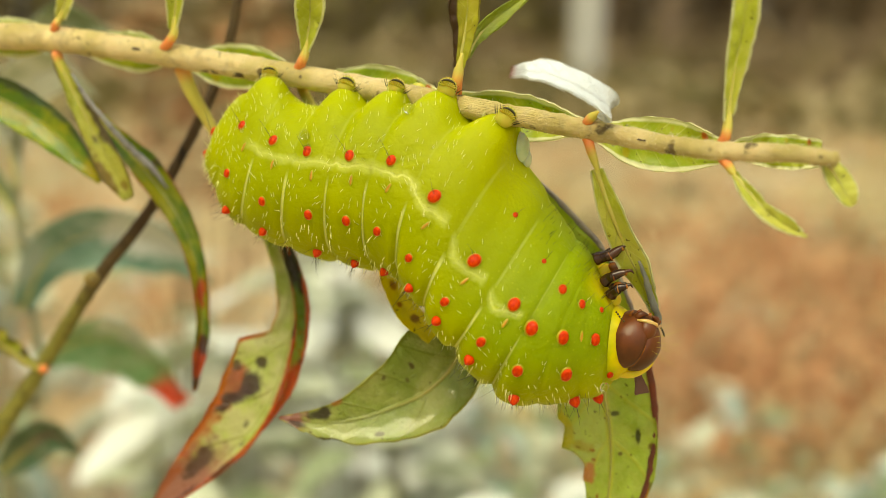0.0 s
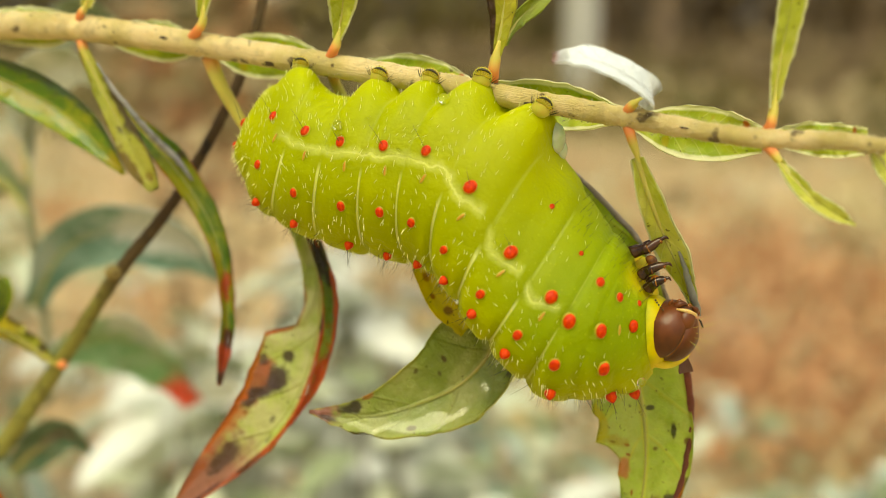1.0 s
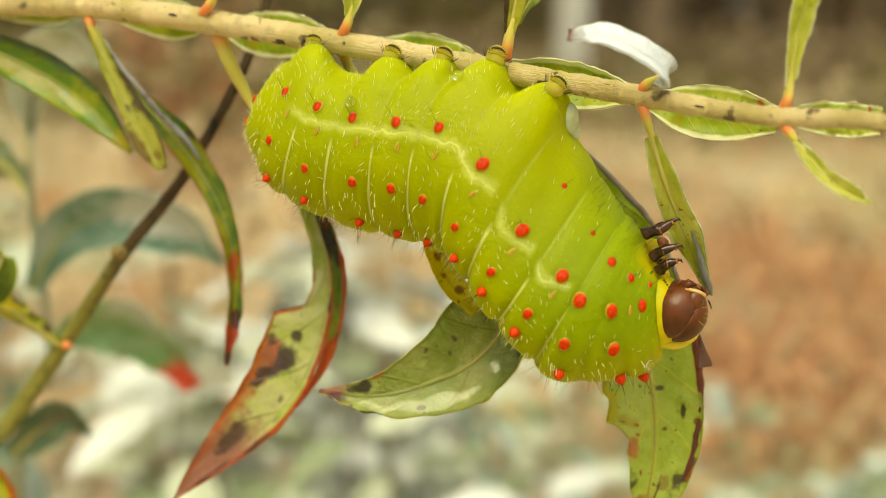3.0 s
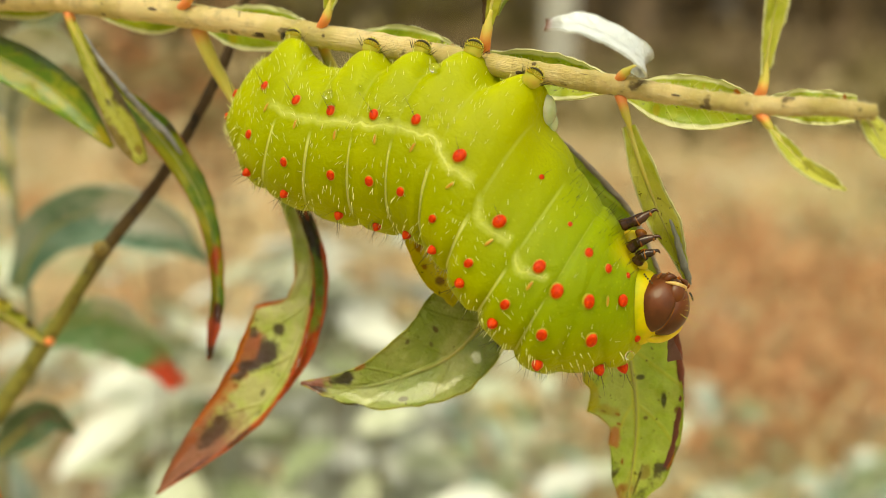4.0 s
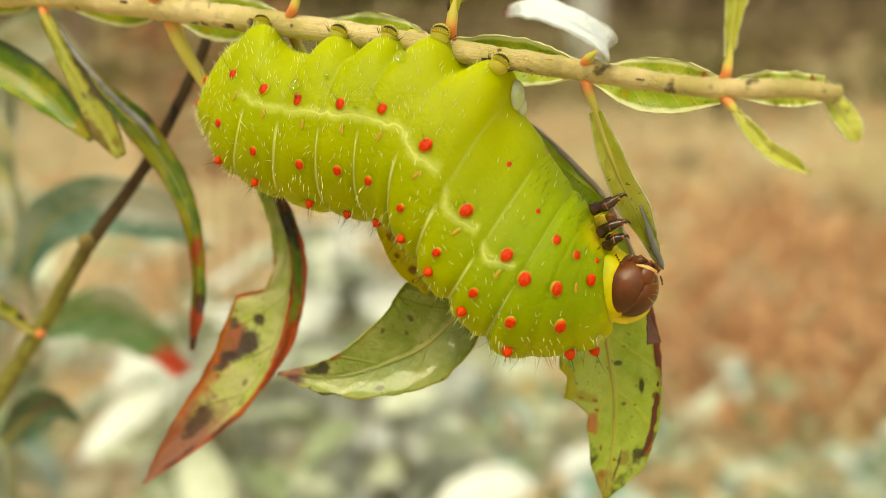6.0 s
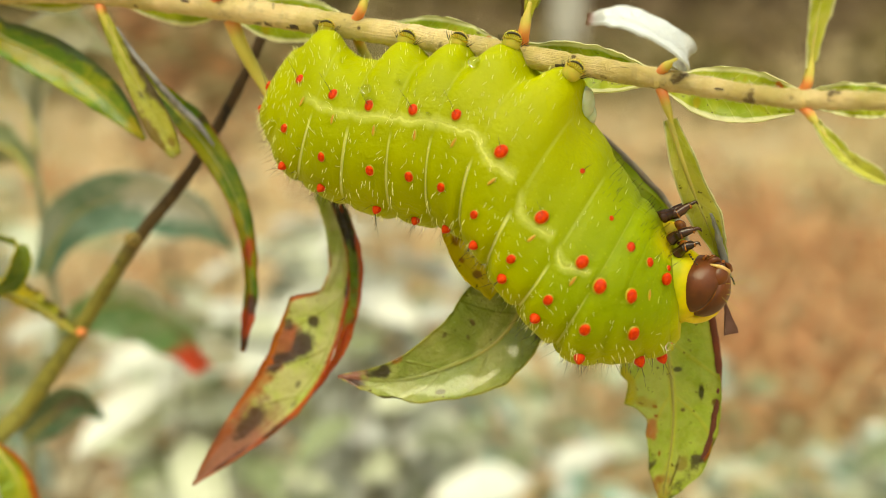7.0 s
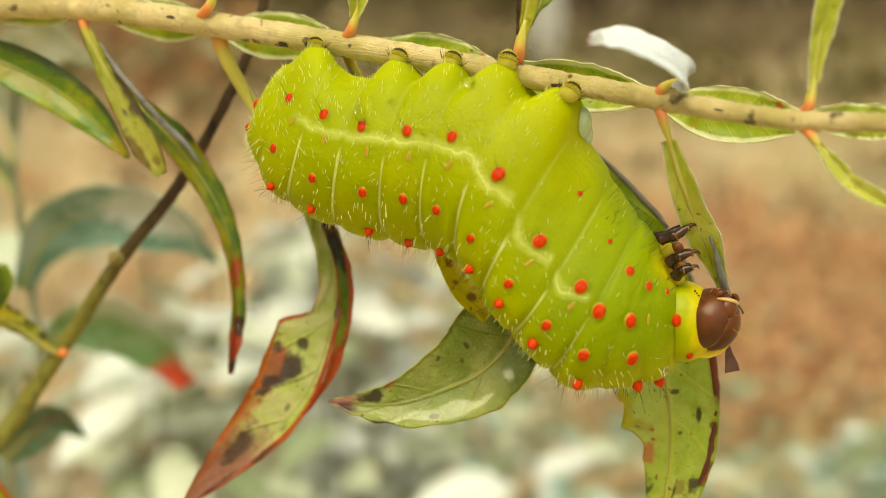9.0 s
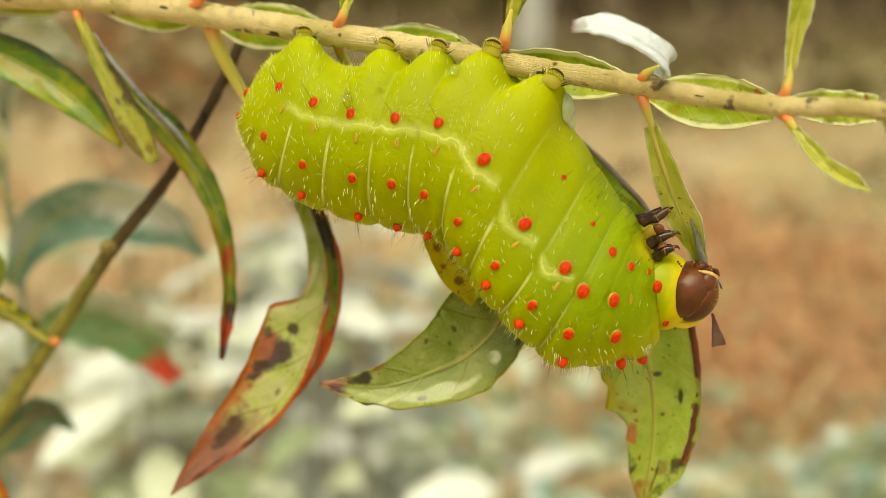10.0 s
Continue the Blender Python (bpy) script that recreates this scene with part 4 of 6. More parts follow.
v, f, u = tube([(-51.9, 17.8, 21.3), (-49.93, 17.0, 18.29), (-47.82, 17.0, 15.47), (-46.0, 18.0, 12.69), (-44.3, 19.6, 10.0), (-42.0, 20.6, 7.3), (-40.2, 20.8, 4.6)], [0.12, 0.3, 0.38, 0.42, 0.5, 0.45, 0.15], 60, 10, bump=0.16, seed=8)
part("rolled_margin", v, f, DUSKY, strip, "dusky grey-purple rolled leaf margin", u)
leaf(branch, [(-80.0, 31.5, 25.5), (-75.5, 30.0, 22.6), (-71.53, 28.71, 19.63), (-66.03, 27.17, 17.21), (-60.59, 25.57, 14.50), (-55.22, 23.71, 10.52), (-50.08, 21.59, 5.38)], [0.4, 1.2, 2.4, 3.3, 3.4, 2.8, 0.3], [0.4, 1.3, 2.6, 3.3, 3.2, 2.3, 0.3], (0.4, 0.2, 0.8), VEINED, (15, 15), (15, 15), seed=22, wavy=0.35, label="green leaf with yellow-brown margins")

# ---- second twig behind ----
twig = thing("dark_twig", (-190, 150, -1000), "thin dark brown twig rising behind the branch", "twig")
v, f, u = tube([(-190, 150, -1000), (-170, 130, -500), (-110, 80, -120), (-87.10, 37.05, -56.58), (-76.10, 37.36, -40.67), (-66.83, 37.03, -27.82), (-55.46, 32.15, -12.26), (-44.65, 28.76, 0.64), (-35.51, 27.90, 15.82), (-31.30, 28.15, 26.61), (-29.09, 28.51, 37.95)], [3.0, 2.5, 2.0, 1.7, 1.5, 1.3, 1.1, 0.88, 0.76, 0.7, 0.66], 190, 14, bump=0.16, seed=7)
part("stem", v, f, TWIG, twig, uvs=u)
v, f, u = ellipsoid((-55.3, 30.6, -11.3), np.eye(3), 1.35, 1.3, 1.2)
part("bud", v, f, OCHRE, twig, "ochre leaf scar")
v, f, u = ellipsoid((-66.17, 35.99, -27.87), np.eye(3), 0.8, 1.3, 0.8)
part("node", v, f, STALK, twig, "orange leaf joint")
leaf(twig, [(-67.32, 36.0, -28.0), (-69.7, 35.0, -25.46), (-72.55, 34.0, -22.76), (-75.75, 33.0, -20.58), (-80.5, 32.0, -18.6)], [0.4, 1.5, 2.0, 2.4, 0.5], [0.4, 1.6, 2.2, 2.4, 0.5], (0.35, -0.2, 1), YELLOW, (16, 20), (20, 20), seed=23, wavy=0.5,
     stalk=[(-66.36, 36.87, -28.55), (-66.73, 36.95, -28.19), (-67.30, 36.5, -27.9), (-68.43, 35.8, -26.90)], stalk_r=0.8, label="small yellow leaf blotched with brown")
leaf(twig, [(-80.0, 32.5, -20.6), (-74.6, 31.0, -18.4), (-72.2, 30.0, -15.4), (-72.6, 30.2, -12.7), (-77.1, 31.4, -10.9)], [1.4, 2.4, 2.6, 2.0, 0.5], [1.0, 1.2, 1.2, 1.1, 0.3], (-0.8, -0.1, 0.5), CURLGREEN, (26, 14), (40, 20), seed=29, wavy=0.4, rib=0, label="dark green leaf curling over, with yellow margins")
leaf(twig, [(-79.9, 28.6, -43.6), (-75.9, 27.0, -47.9), (-74.2, 26.0, -52.6), (-73.7, 26.0, -58.2)], [0.6, 2.6, 3.0, 2.0], [0.8, 2.6, 3.2, 2.0], RIGHT * 0.9 + UP * 0.35, BOTTOM, (14, 14), (12, 18), seed=24, wavy=0.4, label="yellow-green leaf with an orange-red margin")

# ---- caterpillar ----
larva = thing("caterpillar", (-5.96, -0.17, 8.82), "fat lime-green caterpillar with red bumps hanging under the twig", "caterpillar")
# belly, flank and back of each segment, tail to head; the flank lies nearest
BELLY = [(-25.81, 8.12, 18.98), (-22.17, 7.68, 19.30), (-17.40, 5.80, 17.68), (-11.67, 3.70, 17.41), (-5.54, 1.63, 17.29), (0.70, -0.58, 16.50), (6.96, -3.19, 13.85), (11.30, -4.05, 9.81), (14.88, -5.21, 4.35), (17.64, -5.91, 1.05), (19.43, -6.48, -1.65), (20.81, -7.03, -4.21), (21.63, -7.43, -6.10)]
FLANK = [(-28.33, 2.01, 14.27), (-25.11, -1.35, 12.87), (-21.06, -4.70, 11.55), (-15.96, -7.40, 10.89), (-11.13, -9.00, 10.58), (-6.42, -10.66, 9.96), (-1.81, -13.08, 5.82), (2.45, -14.95, -0.58), (6.80, -16.39, -4.97), (10.97, -16.82, -6.98), (14.10, -15.97, -7.78), (17.61, -14.05, -8.37), (20.03, -12.16, -9.09)]
BACK = [(-30.86, 6.12, 9.54), (-28.24, 4.42, 3.97), (-22.81, 2.21, 0.80), (-16.29, -0.22, -1.06), (-10.23, -2.44, -1.88), (-6.09, -4.63, -2.52), (-3.05, -6.09, -4.60), (-0.28, -7.80, -7.85), (3.72, -8.83, -12.70), (8.34, -9.72, -16.88), (14.88, -9.75, -17.02), (19.02, -9.58, -16.21), (21.08, -9.15, -14.19)]
# legs of the belly grow out of the skin: segment, angle, tip, reach along and round the body
LOBES = [(0.9, 14, (-22.28, 5.08, 21.47), 0.62, 48), (3.0, 20, (-12.36, 0.71, 20.16), 0.34, 42), (4.0, 20, (-6.06, -1.86, 20.12), 0.34, 42), (5.0, 20, (0.14, -3.90, 20.11), 0.36, 42), (6.05, 18, (6.95, -6.59, 17.10), 0.42, 44)]


def at_s(pts, s):
    p = np.array(pts)
    k = len(p)
    s = min(max(s, 0.0), k - 1.0)
    i = min(int(s), k - 2)
    t = s - i
    e = lambda j: p[j] if 0 <= j < k else (2 * p[0] - p[1] if j < 0 else 2 * p[-1] - p[-2])
    a, b, c, d = e(i - 1), e(i), e(i + 1), e(i + 2)
    return 0.5 * (2 * b + (c - a) * t + (2 * a - 5 * b + 4 * c - d) * t * t + (3 * b - a - 3 * c + d) * t ** 3)


def skin_at(s, phi, swell=True):
    """A place on the skin. s: segment, 0 tail to 12 neck; phi: 0 belly, 90 near flank, 180 back, to 360 round the far side."""
    b, l, d = at_s(BELLY, s), at_s(FLANK, s), at_s(BACK, s)
    c, h = (b + d) / 2, (b - d) / 2
    k = l - c
    sn, cs = math.sin(radians(phi)), math.cos(radians(phi))
    if sn < 0:
        k = k - 2 * (k @ VIEW) * VIEW
    g = 1.0
    if s < 0:
        g = math.sqrt(max(0.0, 1 - (s / 0.9) ** 2))
        c = c + (at_s(BELLY, 0) + at_s(BACK, 0) - at_s(BELLY, 0.5) - at_s(BACK, 0.5)) * 0.5 * (-s) * 0.8
    if s > 12:
        g = math.sqrt(max(0.0, 1 - ((s - 12) / 0.4) ** 2))
    if swell and 0 <= s:
        x = abs((s % 1.0) - 0.5)
        back = 1.0 if 100 < phi < 260 else 0.0
        if back:
            back = min(1.0, (80 - abs(phi - 180)) / 25)
        deep = 0.022 + back * (0.03 if s < 5 else 0.06 if s < 8.8 else 0.016)
        if s > 6 and not back:
            deep = 0.034 if s < 8.8 else 0.016
        g *= 1.0 + 0.012 - deep * math.exp(-(x / 0.12) ** 2)
    p = c + (h * cs + k * abs(sn)) * g
    if swell:
        for s0, f0, tip, ws, wf in LOBES:
            d = abs((phi - f0 + 180) % 360 - 180)
            if abs(s - s0) < 1.6 and d < 120:
                w = math.exp(-abs((s - s0) / (ws * (1.0 + 0.4 * d / wf))) ** 3.2 - abs(d / wf) ** 2.4)
                if w > 1e-3:
                    p = p + w * (np.array(tip) - skin_at(s0, f0, False))
    return p


def skin_frame(s, phi):
    p = skin_at(s, phi, False)
    ds = skin_at(s + 0.05, phi, False) - skin_at(s - 0.05, phi, False)
    dp = skin_at(s, phi + 2, False) - skin_at(s, phi - 2, False)
    nn = np.cross(ds, dp)
    nn /= np.linalg.norm(nn) + 1e-9
    c = (at_s(BELLY, s) + at_s(BACK, s)) / 2
    if nn @ (p - c) < 0:
        nn = -nn
    t = ds / (np.linalg.norm(ds) + 1e-9)
    return skin_at(s, phi), nn, t


def body_skin():
    ss = list(np.linspace(-0.9, -0.02, 12)) + list(np.linspace(0, 12, 12 * 14 + 1)) + list(np.linspace(12.03, 12.4, 6))
    sides = 72
    verts, faces, uvs = [], [], []
    for s in ss:
        for j in range(sides):
            phi = 360.0 * j / sides
            verts.append(skin_at(s, phi))
            uvs.append(((s + 1) / 13.0, phi / 180.0 if phi <= 180 else (360 - phi) / 180.0))
    for i in range(len(ss) - 1):
        for j in range(sides):
            k = (j + 1) % sides
            faces.append((i * sides + j, (i + 1) * sides + j, (i + 1) * sides + k, i * sides + k))
    return verts, faces, uvs


v, f, u = body_skin()
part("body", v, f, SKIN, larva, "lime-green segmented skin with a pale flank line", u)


def basis(nn, t):
    """Columns: along, across and out of the skin."""
    t = t - (t @ nn) * nn
    t /= np.linalg.norm(t) + 1e-9
    return np.column_stack([t, np.cross(nn, t), nn])


def profile_mesh(name, prof, sides, mat):
    """A turned shape from (radius, height) pairs in millimetres, ending in a point."""
    verts, faces = [], []
    for r, z in prof:
        for j in range(sides):
            g = 2 * math.pi * j / sides
            verts.append((r * math.cos(g) * 0.001, r * math.sin(g) * 0.001, z * 0.001))
    for i in range(len(prof) - 1):
        for j in range(sides):
            k = (j + 1) % sides
            faces.append((i * sides + j, i * sides + k, (i + 1) * sides + k, (i + 1) * sides + j))
    faces.append(tuple((len(prof) - 1) * sides + j for j in range(sides)))
    return mesh_of(name, verts, faces, mat)


BALL = profile_mesh("tubercle", [(0.54, -0.25), (0.62, 0.02), (0.61, 0.16), (0.53, 0.30), (0.37, 0.41), (0.18, 0.46), (0.03, 0.47)], 14, RED)
COLLET = profile_mesh("ring", [(0.75, -0.25), (0.72, 0.0), (0.67, 0.06), (0.60, 0.10), (0.4, 0.0)], 14, RING)
CONE = profile_mesh("tubercle", [(0.70, -0.3), (0.78, 0.1), (0.72, 0.4), (0.5, 0.75), (0.25, 1.0), (0.03, 1.15)], 14, RED)


def on_skin(name, mesh, s, phi, size, stretch=1.0, parent=None, sink=0.0):
    p, nn, t = skin_frame(s, phi)
    ob = new(name, mesh)
    ob.parent = larva
    m = Matrix(basis(nn, t).tolist()).to_4x4()
    m.translation = mm(p - nn * sink) - larva.location
    ob.matrix_basis = m @ Matrix.Diagonal((size, size * stretch, size, 1))
    return ob


def tubercle(s, phi, size, mesh=BALL, stretch=1.22):
    ob = on_skin("tubercle", mesh, s, phi, size, stretch)
    if s > 10.9 and phi > 80 and mesh is BALL:
        riders.append(ob)
        return
    ring = new("ring", COLLET)
    ring.parent = ob


hairs, fuzz, riders = [], [], []


def strand(p, way, length, r, bend=0.15, store=None):
    way = way / (np.linalg.norm(way) + 1e-9)
    q = np.array((random.uniform(-1, 1), random.uniform(-1, 1), random.uniform(-1, 1)))
    store.append(tube([p - way * 0.1, p + way * length * 0.5 + q * bend * length * 0.15, p + way * length + q * bend * length * 0.6], [r, r * 0.8, r * 0.15], 5, 4))


random.seed(11)
# flank row, spiracles, side row, back row, small ones under the chest
for s, phi, k in ((-0.8, 107.5, 0.85), (0.75, 72.5, 0.8), (1.9, 72.5, 0.9), (2.85, 77.5, 0.85), (3.9, 77.5, 0.9), (4.9, 77.5, 0.9), (5.9, 77.5, 1.15), (6.95, 77.5, 1.15), (8, 77.5, 1.1), (8.65, 85, 1.15), (9.8, 85, 1.1), (11, 85, 1.0)):
    tubercle(s, phi, k)
    p, nn, t = skin_frame(s, phi)
    if s < 7:
        strand(p + nn * 0.4, nn * 0.6 - t * 0.45 + UP * 0.75, 2.6, 0.035, 0.3, hairs)
for s, phi, k in ((-0.55, 150, 0.8), (0.85, 115, 0.8), (2.05, 120, 0.8), (3.15, 120, 0.85), (4.1, 120, 0.85), (5, 122.5, 0.8), (5.95, 117.5, 0.75), (6.9, 110, 0.8), (7.85, 110, 0.85), (8.85, 115, 1.0), (10.2, 117.5, 1.15), (11.85, 140, 0.85)):
    tubercle(s, phi, k)
for s, phi, k in ((1.1, 152.5, 0.75), (2.1, 150, 0.75), (3.25, 155, 0.75), (4.1, 160, 0.75), (5.05, 160, 0.75), (6.15, 137.5, 0.75), (6.95, 127.5, 0.8), (7.85, 130, 0.85), (9.05, 142.5, 0.9), (10.35, 160, 0.95), (10.95, 180, 0.9)):
    tubercle(s, phi, k, CONE, 1.0)
    p, nn, t = skin_frame(s, phi)
    for _ in range(3):
        strand(p + nn * 0.6, nn + np.random.uniform(-0.6, 0.6, 3) - UP * 0.2, random.uniform(1.2, 2.8), 0.03, 0.3, hairs)
for s, phi, k in ((7.1, 40, 0.5), (8.05, 45, 0.45), (8.9, 55, 0.8), (10.05, 55, 0.75), (10.95, 50, 0.5)):
    tubercle(s, phi, k)
    p, nn, t = skin_frame(s, phi)
    strand(p + nn * 0.3, nn * 0.7 + UP * 0.5 + t * 0.3, 1.8, 0.03, 0.3, hairs)
SLOT = mesh_of("spiracle", *ellipsoid((0, 0, 0), np.eye(3), 0.00017, 0.0006, 0.00012, 12, 6)[:2], ORANGE)
RIM = mesh_of("rim", *ellipsoid((0, 0, 0), np.eye(3), 0.00024, 0.00068, 0.00010, 12, 6)[:2], RING)
for s, phi in ((1.1, 87.5), (2.1, 90), (3.1, 92.5), (4.1, 92.5), (5.05, 92.5), (6, 92.5), (7, 90), (8.05, 90), (10.45, 82.5)):
    ob = on_skin("spiracle", SLOT, s, phi, 1.0, sink=-0.03)
    rim = new("rim", RIM)
    rim.parent = ob

# short pale bristles, dark ones under the chest
for i in range(1150):
    s, phi = random.uniform(-0.6, 11.3), random.uniform(12, 186)
    if s > 6.2 and phi < 75 and random.random() < 0.75:
        continue
    if s > 8.3 and phi < 105 and random.random() < 0.8:
        continue
    if phi > 100 and random.random() < max(0.0, (s - 8.5) * 0.28):
        continue
    p, nn, t = skin_frame(s, phi)
    far = phi > 120
    lean = 1.1 * noise.noise(Vector(p * 0.16)) + (0.15 if phi < 125 else 3.0) + random.uniform(-0.3, 0.3)
    way = nn * (0.35 if not far else 0.8) + (UP * math.cos(lean) + RIGHT * math.sin(lean)) * 0.62 + RIGHT * random.uniform(-0.15, 0.15)
    strand(p, way, random.uniform(0.42, 0.75) * (1.2 if far else 1.0), random.uniform(0.030, 0.044), 0.3, fuzz)
for i in range(60):
    s, phi = random.uniform(7.5, 10.8), random.uniform(2, 40)
    p, nn, t = skin_frame(s, phi)
    strand(p, nn + UP * 0.5 + t * 0.2, random.uniform(0.6, 1.7), 0.028, 0.3, hairs)
for i in range(110):
    s, phi = random.uniform(0, 10.8), random.uniform(150, 200)
    p, nn, t = skin_frame(s, phi)
    strand(p, nn + np.random.uniform(-0.5, 0.5, 3), random.uniform(1.0, 2.4), 0.022, 0.3, hairs)


# clasping feet on the stem: cream pad, dark comb band, hairs
def foot(tip, way, size, bands=True):
    way = np.array(way, float)
    way /= np.linalg.norm(way)
    ax = np.column_stack([way, np.cross(-VIEW, way), -VIEW])
    c = np.array(tip) + way * 0.25 * size
    v, f, u = ellipsoid(c, ax, 1.3 * size, 1.2 * size, 0.95 * size, 16, 10)
    pad = part("foot", v, f, PROLEG, larva, "cream clasping foot")
    if bands:
        arc = [c + ax @ np.array((0.85 * size * math.cos(g), 1.10 * size * math.sin(g), 0.84 * size * math.cos(g * 0.6))) for g in np.linspace(-1.1, 1.1, 7)]
        v, f, u = tube(arc, [0.09, 0.13, 0.15, 0.13, 0.09], 20, 6)
        part("band", v, f, BAND, pad)
        for g in np.linspace(-1.3, 1.3, 9):
            q = c + ax @ np.array((1.3 * size * math.cos(g), 1.2 * size * math.sin(g), 0.45 * size))
            v, f, u = tube([c + ax @ np.array((0.1 * size, 1.1 * size * math.sin(g) * 0.5, 0.9 * size)), c + ax @ np.array((0.85 * size * math.cos(g), 1.05 * size * math.sin(g), 0.78 * size)), q], [0.10, 0.10, 0.05], 8, 6)
            part("rib", v, f, RING, pad)
        for g in np.linspace(-1.5, 1.5, 11):
            q = c + ax @ np.array((-0.2 * size, 1.35 * size * math.sin(g), 0.6 * size * abs(math.cos(g))))
            strand(q, way * 0.9 + ax[:, 1] * math.sin(g) * 0.9 - VIEW * 0.4, random.uniform(0.8, 1.4), 0.04, 0.3, hairs)


foot((-12.10, 1.04, 20.28), (0.35, -0.1, 0.9), 1.0)
foot((-5.81, -1.44, 20.16), (0.35, -0.1, 0.9), 1.0)
foot((0.41, -4.08, 20.26), (0.25, -0.1, 0.95), 1.05)
foot((7.22, -7.59, 17.19), (0.5, -0.1, 0.8), 1.05)
foot((-22.25, 5.77, 21.37), (0.1, -0.1, 0.9), 0.95)
foot((-10.45, 5.25, 19.89), (0.6, 0, 0.5), 0.9, False)
foot((-3.41, 2.13, 19.66), (0.6, 0, 0.5), 0.9, False)
v, f, u = ellipsoid((9.16, -4.30, 13.43), np.eye(3), 1.35, 1.5, 2.0, 18, 12)
part("inner_leg", v, f, PALE, larva, "pale translucent inner leg")
v, f, u = ellipsoid((9.65, -3.59, 11.96), np.eye(3), 1.2, 1.3, 1.5, 18, 12)
part("inner_leg", v, f, PALE, larva, "pale translucent inner leg")


# jointed chest legs
def chest_leg(a, b, c, r, depth):
    """Thick ringed base, bent shin, curved claw."""
    a, b, c = [np.array(q) + VIEW * depth for q in (a, b, c)]
    d = c - b
    droop = b + d * 0.62 + UP * r * 0.55
    v, f, u = join(tube([a, a * 0.45 + b * 0.55 + UP * r * 0.15, b], [r * 1.25, r * 1.05, r * 0.95], 12, 12, bump=0.12, seed=r), tube([b - d * 0.1, b + d * 0.25 + UP * r * 0.3, droop], [r * 0.95, r * 0.85, r * 0.5], 12, 12, bump=0.1, seed=2 + r),
                   tube([droop - d * 0.06, droop + d * 0.22, c - UP * r * 0.15], [r * 0.42, r * 0.3, r * 0.06], 10, 10, bump=0.02, seed=5))
    leg = part("leg", v, f, MAROON, larva, "dark maroon pointed leg")
    for k, w in ((0.0, 0.98), (0.6, 0.56)):
        ring = b + d * k + UP * r * 0.5 * k
        v, f, u = tube([ring - d * 0.04, ring, ring + d * 0.04], [r * w * 0.9, r * w * 1.04, r * w * 0.9], 8, 12)
        part("joint", v, f, JAW, leg)
    for _ in range(5):
        q = b + d * random.uniform(-0.2, 0.7)
        strand(q, UP * random.uniform(-1, 1) - VIEW * 0.6 + RIGHT * random.uniform(-0.3, 0.8), random.uniform(0.6, 1.3), 0.025, 0.3, hairs)


for dz in (0.0, 3.2):
    chest_leg((18.38, -8.58, 0.51), (19.85, -9.47, 1.12), (22.17, -9.71, 2.41), 0.62, dz)
    chest_leg((19.25, -9.63, -2.01), (20.17, -10.46, -1.12), (22.48, -10.87, -0.61), 0.62, dz)
    chest_leg((19.92, -9.96, -3.59), (20.70, -10.77, -2.56), (22.35, -11.21, -2.24), 0.56, dz)
for p, r, mat in (((20.65, -7.33, -0.82), 0.8, JAW), ((21.19, -7.80, -3.03), 0.7, JAW), ((19.63, -6.94, -1.40), 1.2, COLLAR), ((20.51, -8.11, -4.50), 1.1, COLLAR)):
    v, f, u = ellipsoid(p, np.eye(3), r, r, r * 0.9)
    part("leg_base", v, f, mat, larva)

def neck_material():
    """Yellow behind the head, running into lime."""
    m = Nodes("neck_skin")
    u, v = m.uv()
    n1 = m.noise(420, 3)
    g = m.step(m.math("ADD", v, m.math("MULTIPLY", m.math("SUBTRACT", n1, 0.5), 0.2)), 0.38, 0.52)
    m.set(Base_Color=m.mix(g, (0.66, 0.52, 0.012), (0.34, 0.375, 0.004)), Roughness=0.42, Specular_IOR_Level=0.2)
    m.put(0.6, m.bsdf.inputs["Subsurface Weight"])
    m.put((1.0, 0.9, 0.2), m.bsdf.inputs["Subsurface Radius"])
    m.put(0.002, m.bsdf.inputs["Subsurface Scale"])
    m.bump(n1, 0.0002, 0.6)
    return m.mat


NECKSKIN = neck_material()
# head: two domes with a groove, pale mouth, jaws, feelers, yellow collar
LIP = glossy("lip_amber", (0.55, 0.34, 0.10), (0.66, 0.46, 0.18), 0.3, 900, 0.3)
NECK = (20.67, -8.15, -9.47)
HC = np.array((22.79, -10.11, -9.09))
FACE = RIGHT * 0.42 - VIEW * 0.90 + UP * 0.05
FACE /= np.linalg.norm(FACE)
MOUTH = UP * 0.94 + RIGHT * 0.34
MOUTH = MOUTH - (MOUTH @ FACE) * FACE
MOUTH /= np.linalg.norm(MOUTH)
ACROSS = np.cross(MOUTH, FACE)
HAX = np.column_stack([ACROSS, MOUTH, FACE])


def head_at(th, ph, k=1.0):
    """th from the face's centre, ph round it."""
    x, y, z = math.sin(th) * math.cos(ph), math.sin(th) * math.sin(ph), math.cos(th)
    groove = math.exp(-(x / 0.07) ** 2) * (0.07 if z > -0.2 and y < 0.3 else 0.02)
    dome = 1 + 0.05 * min(1, abs(x) * 2) - groove
    wide = 1.0 - 0.18 * max(0, y)
    return HC + HAX @ np.array((3.35 * x * wide * dome, 3.6 * y * dome, 3.05 * z * dome)) * k


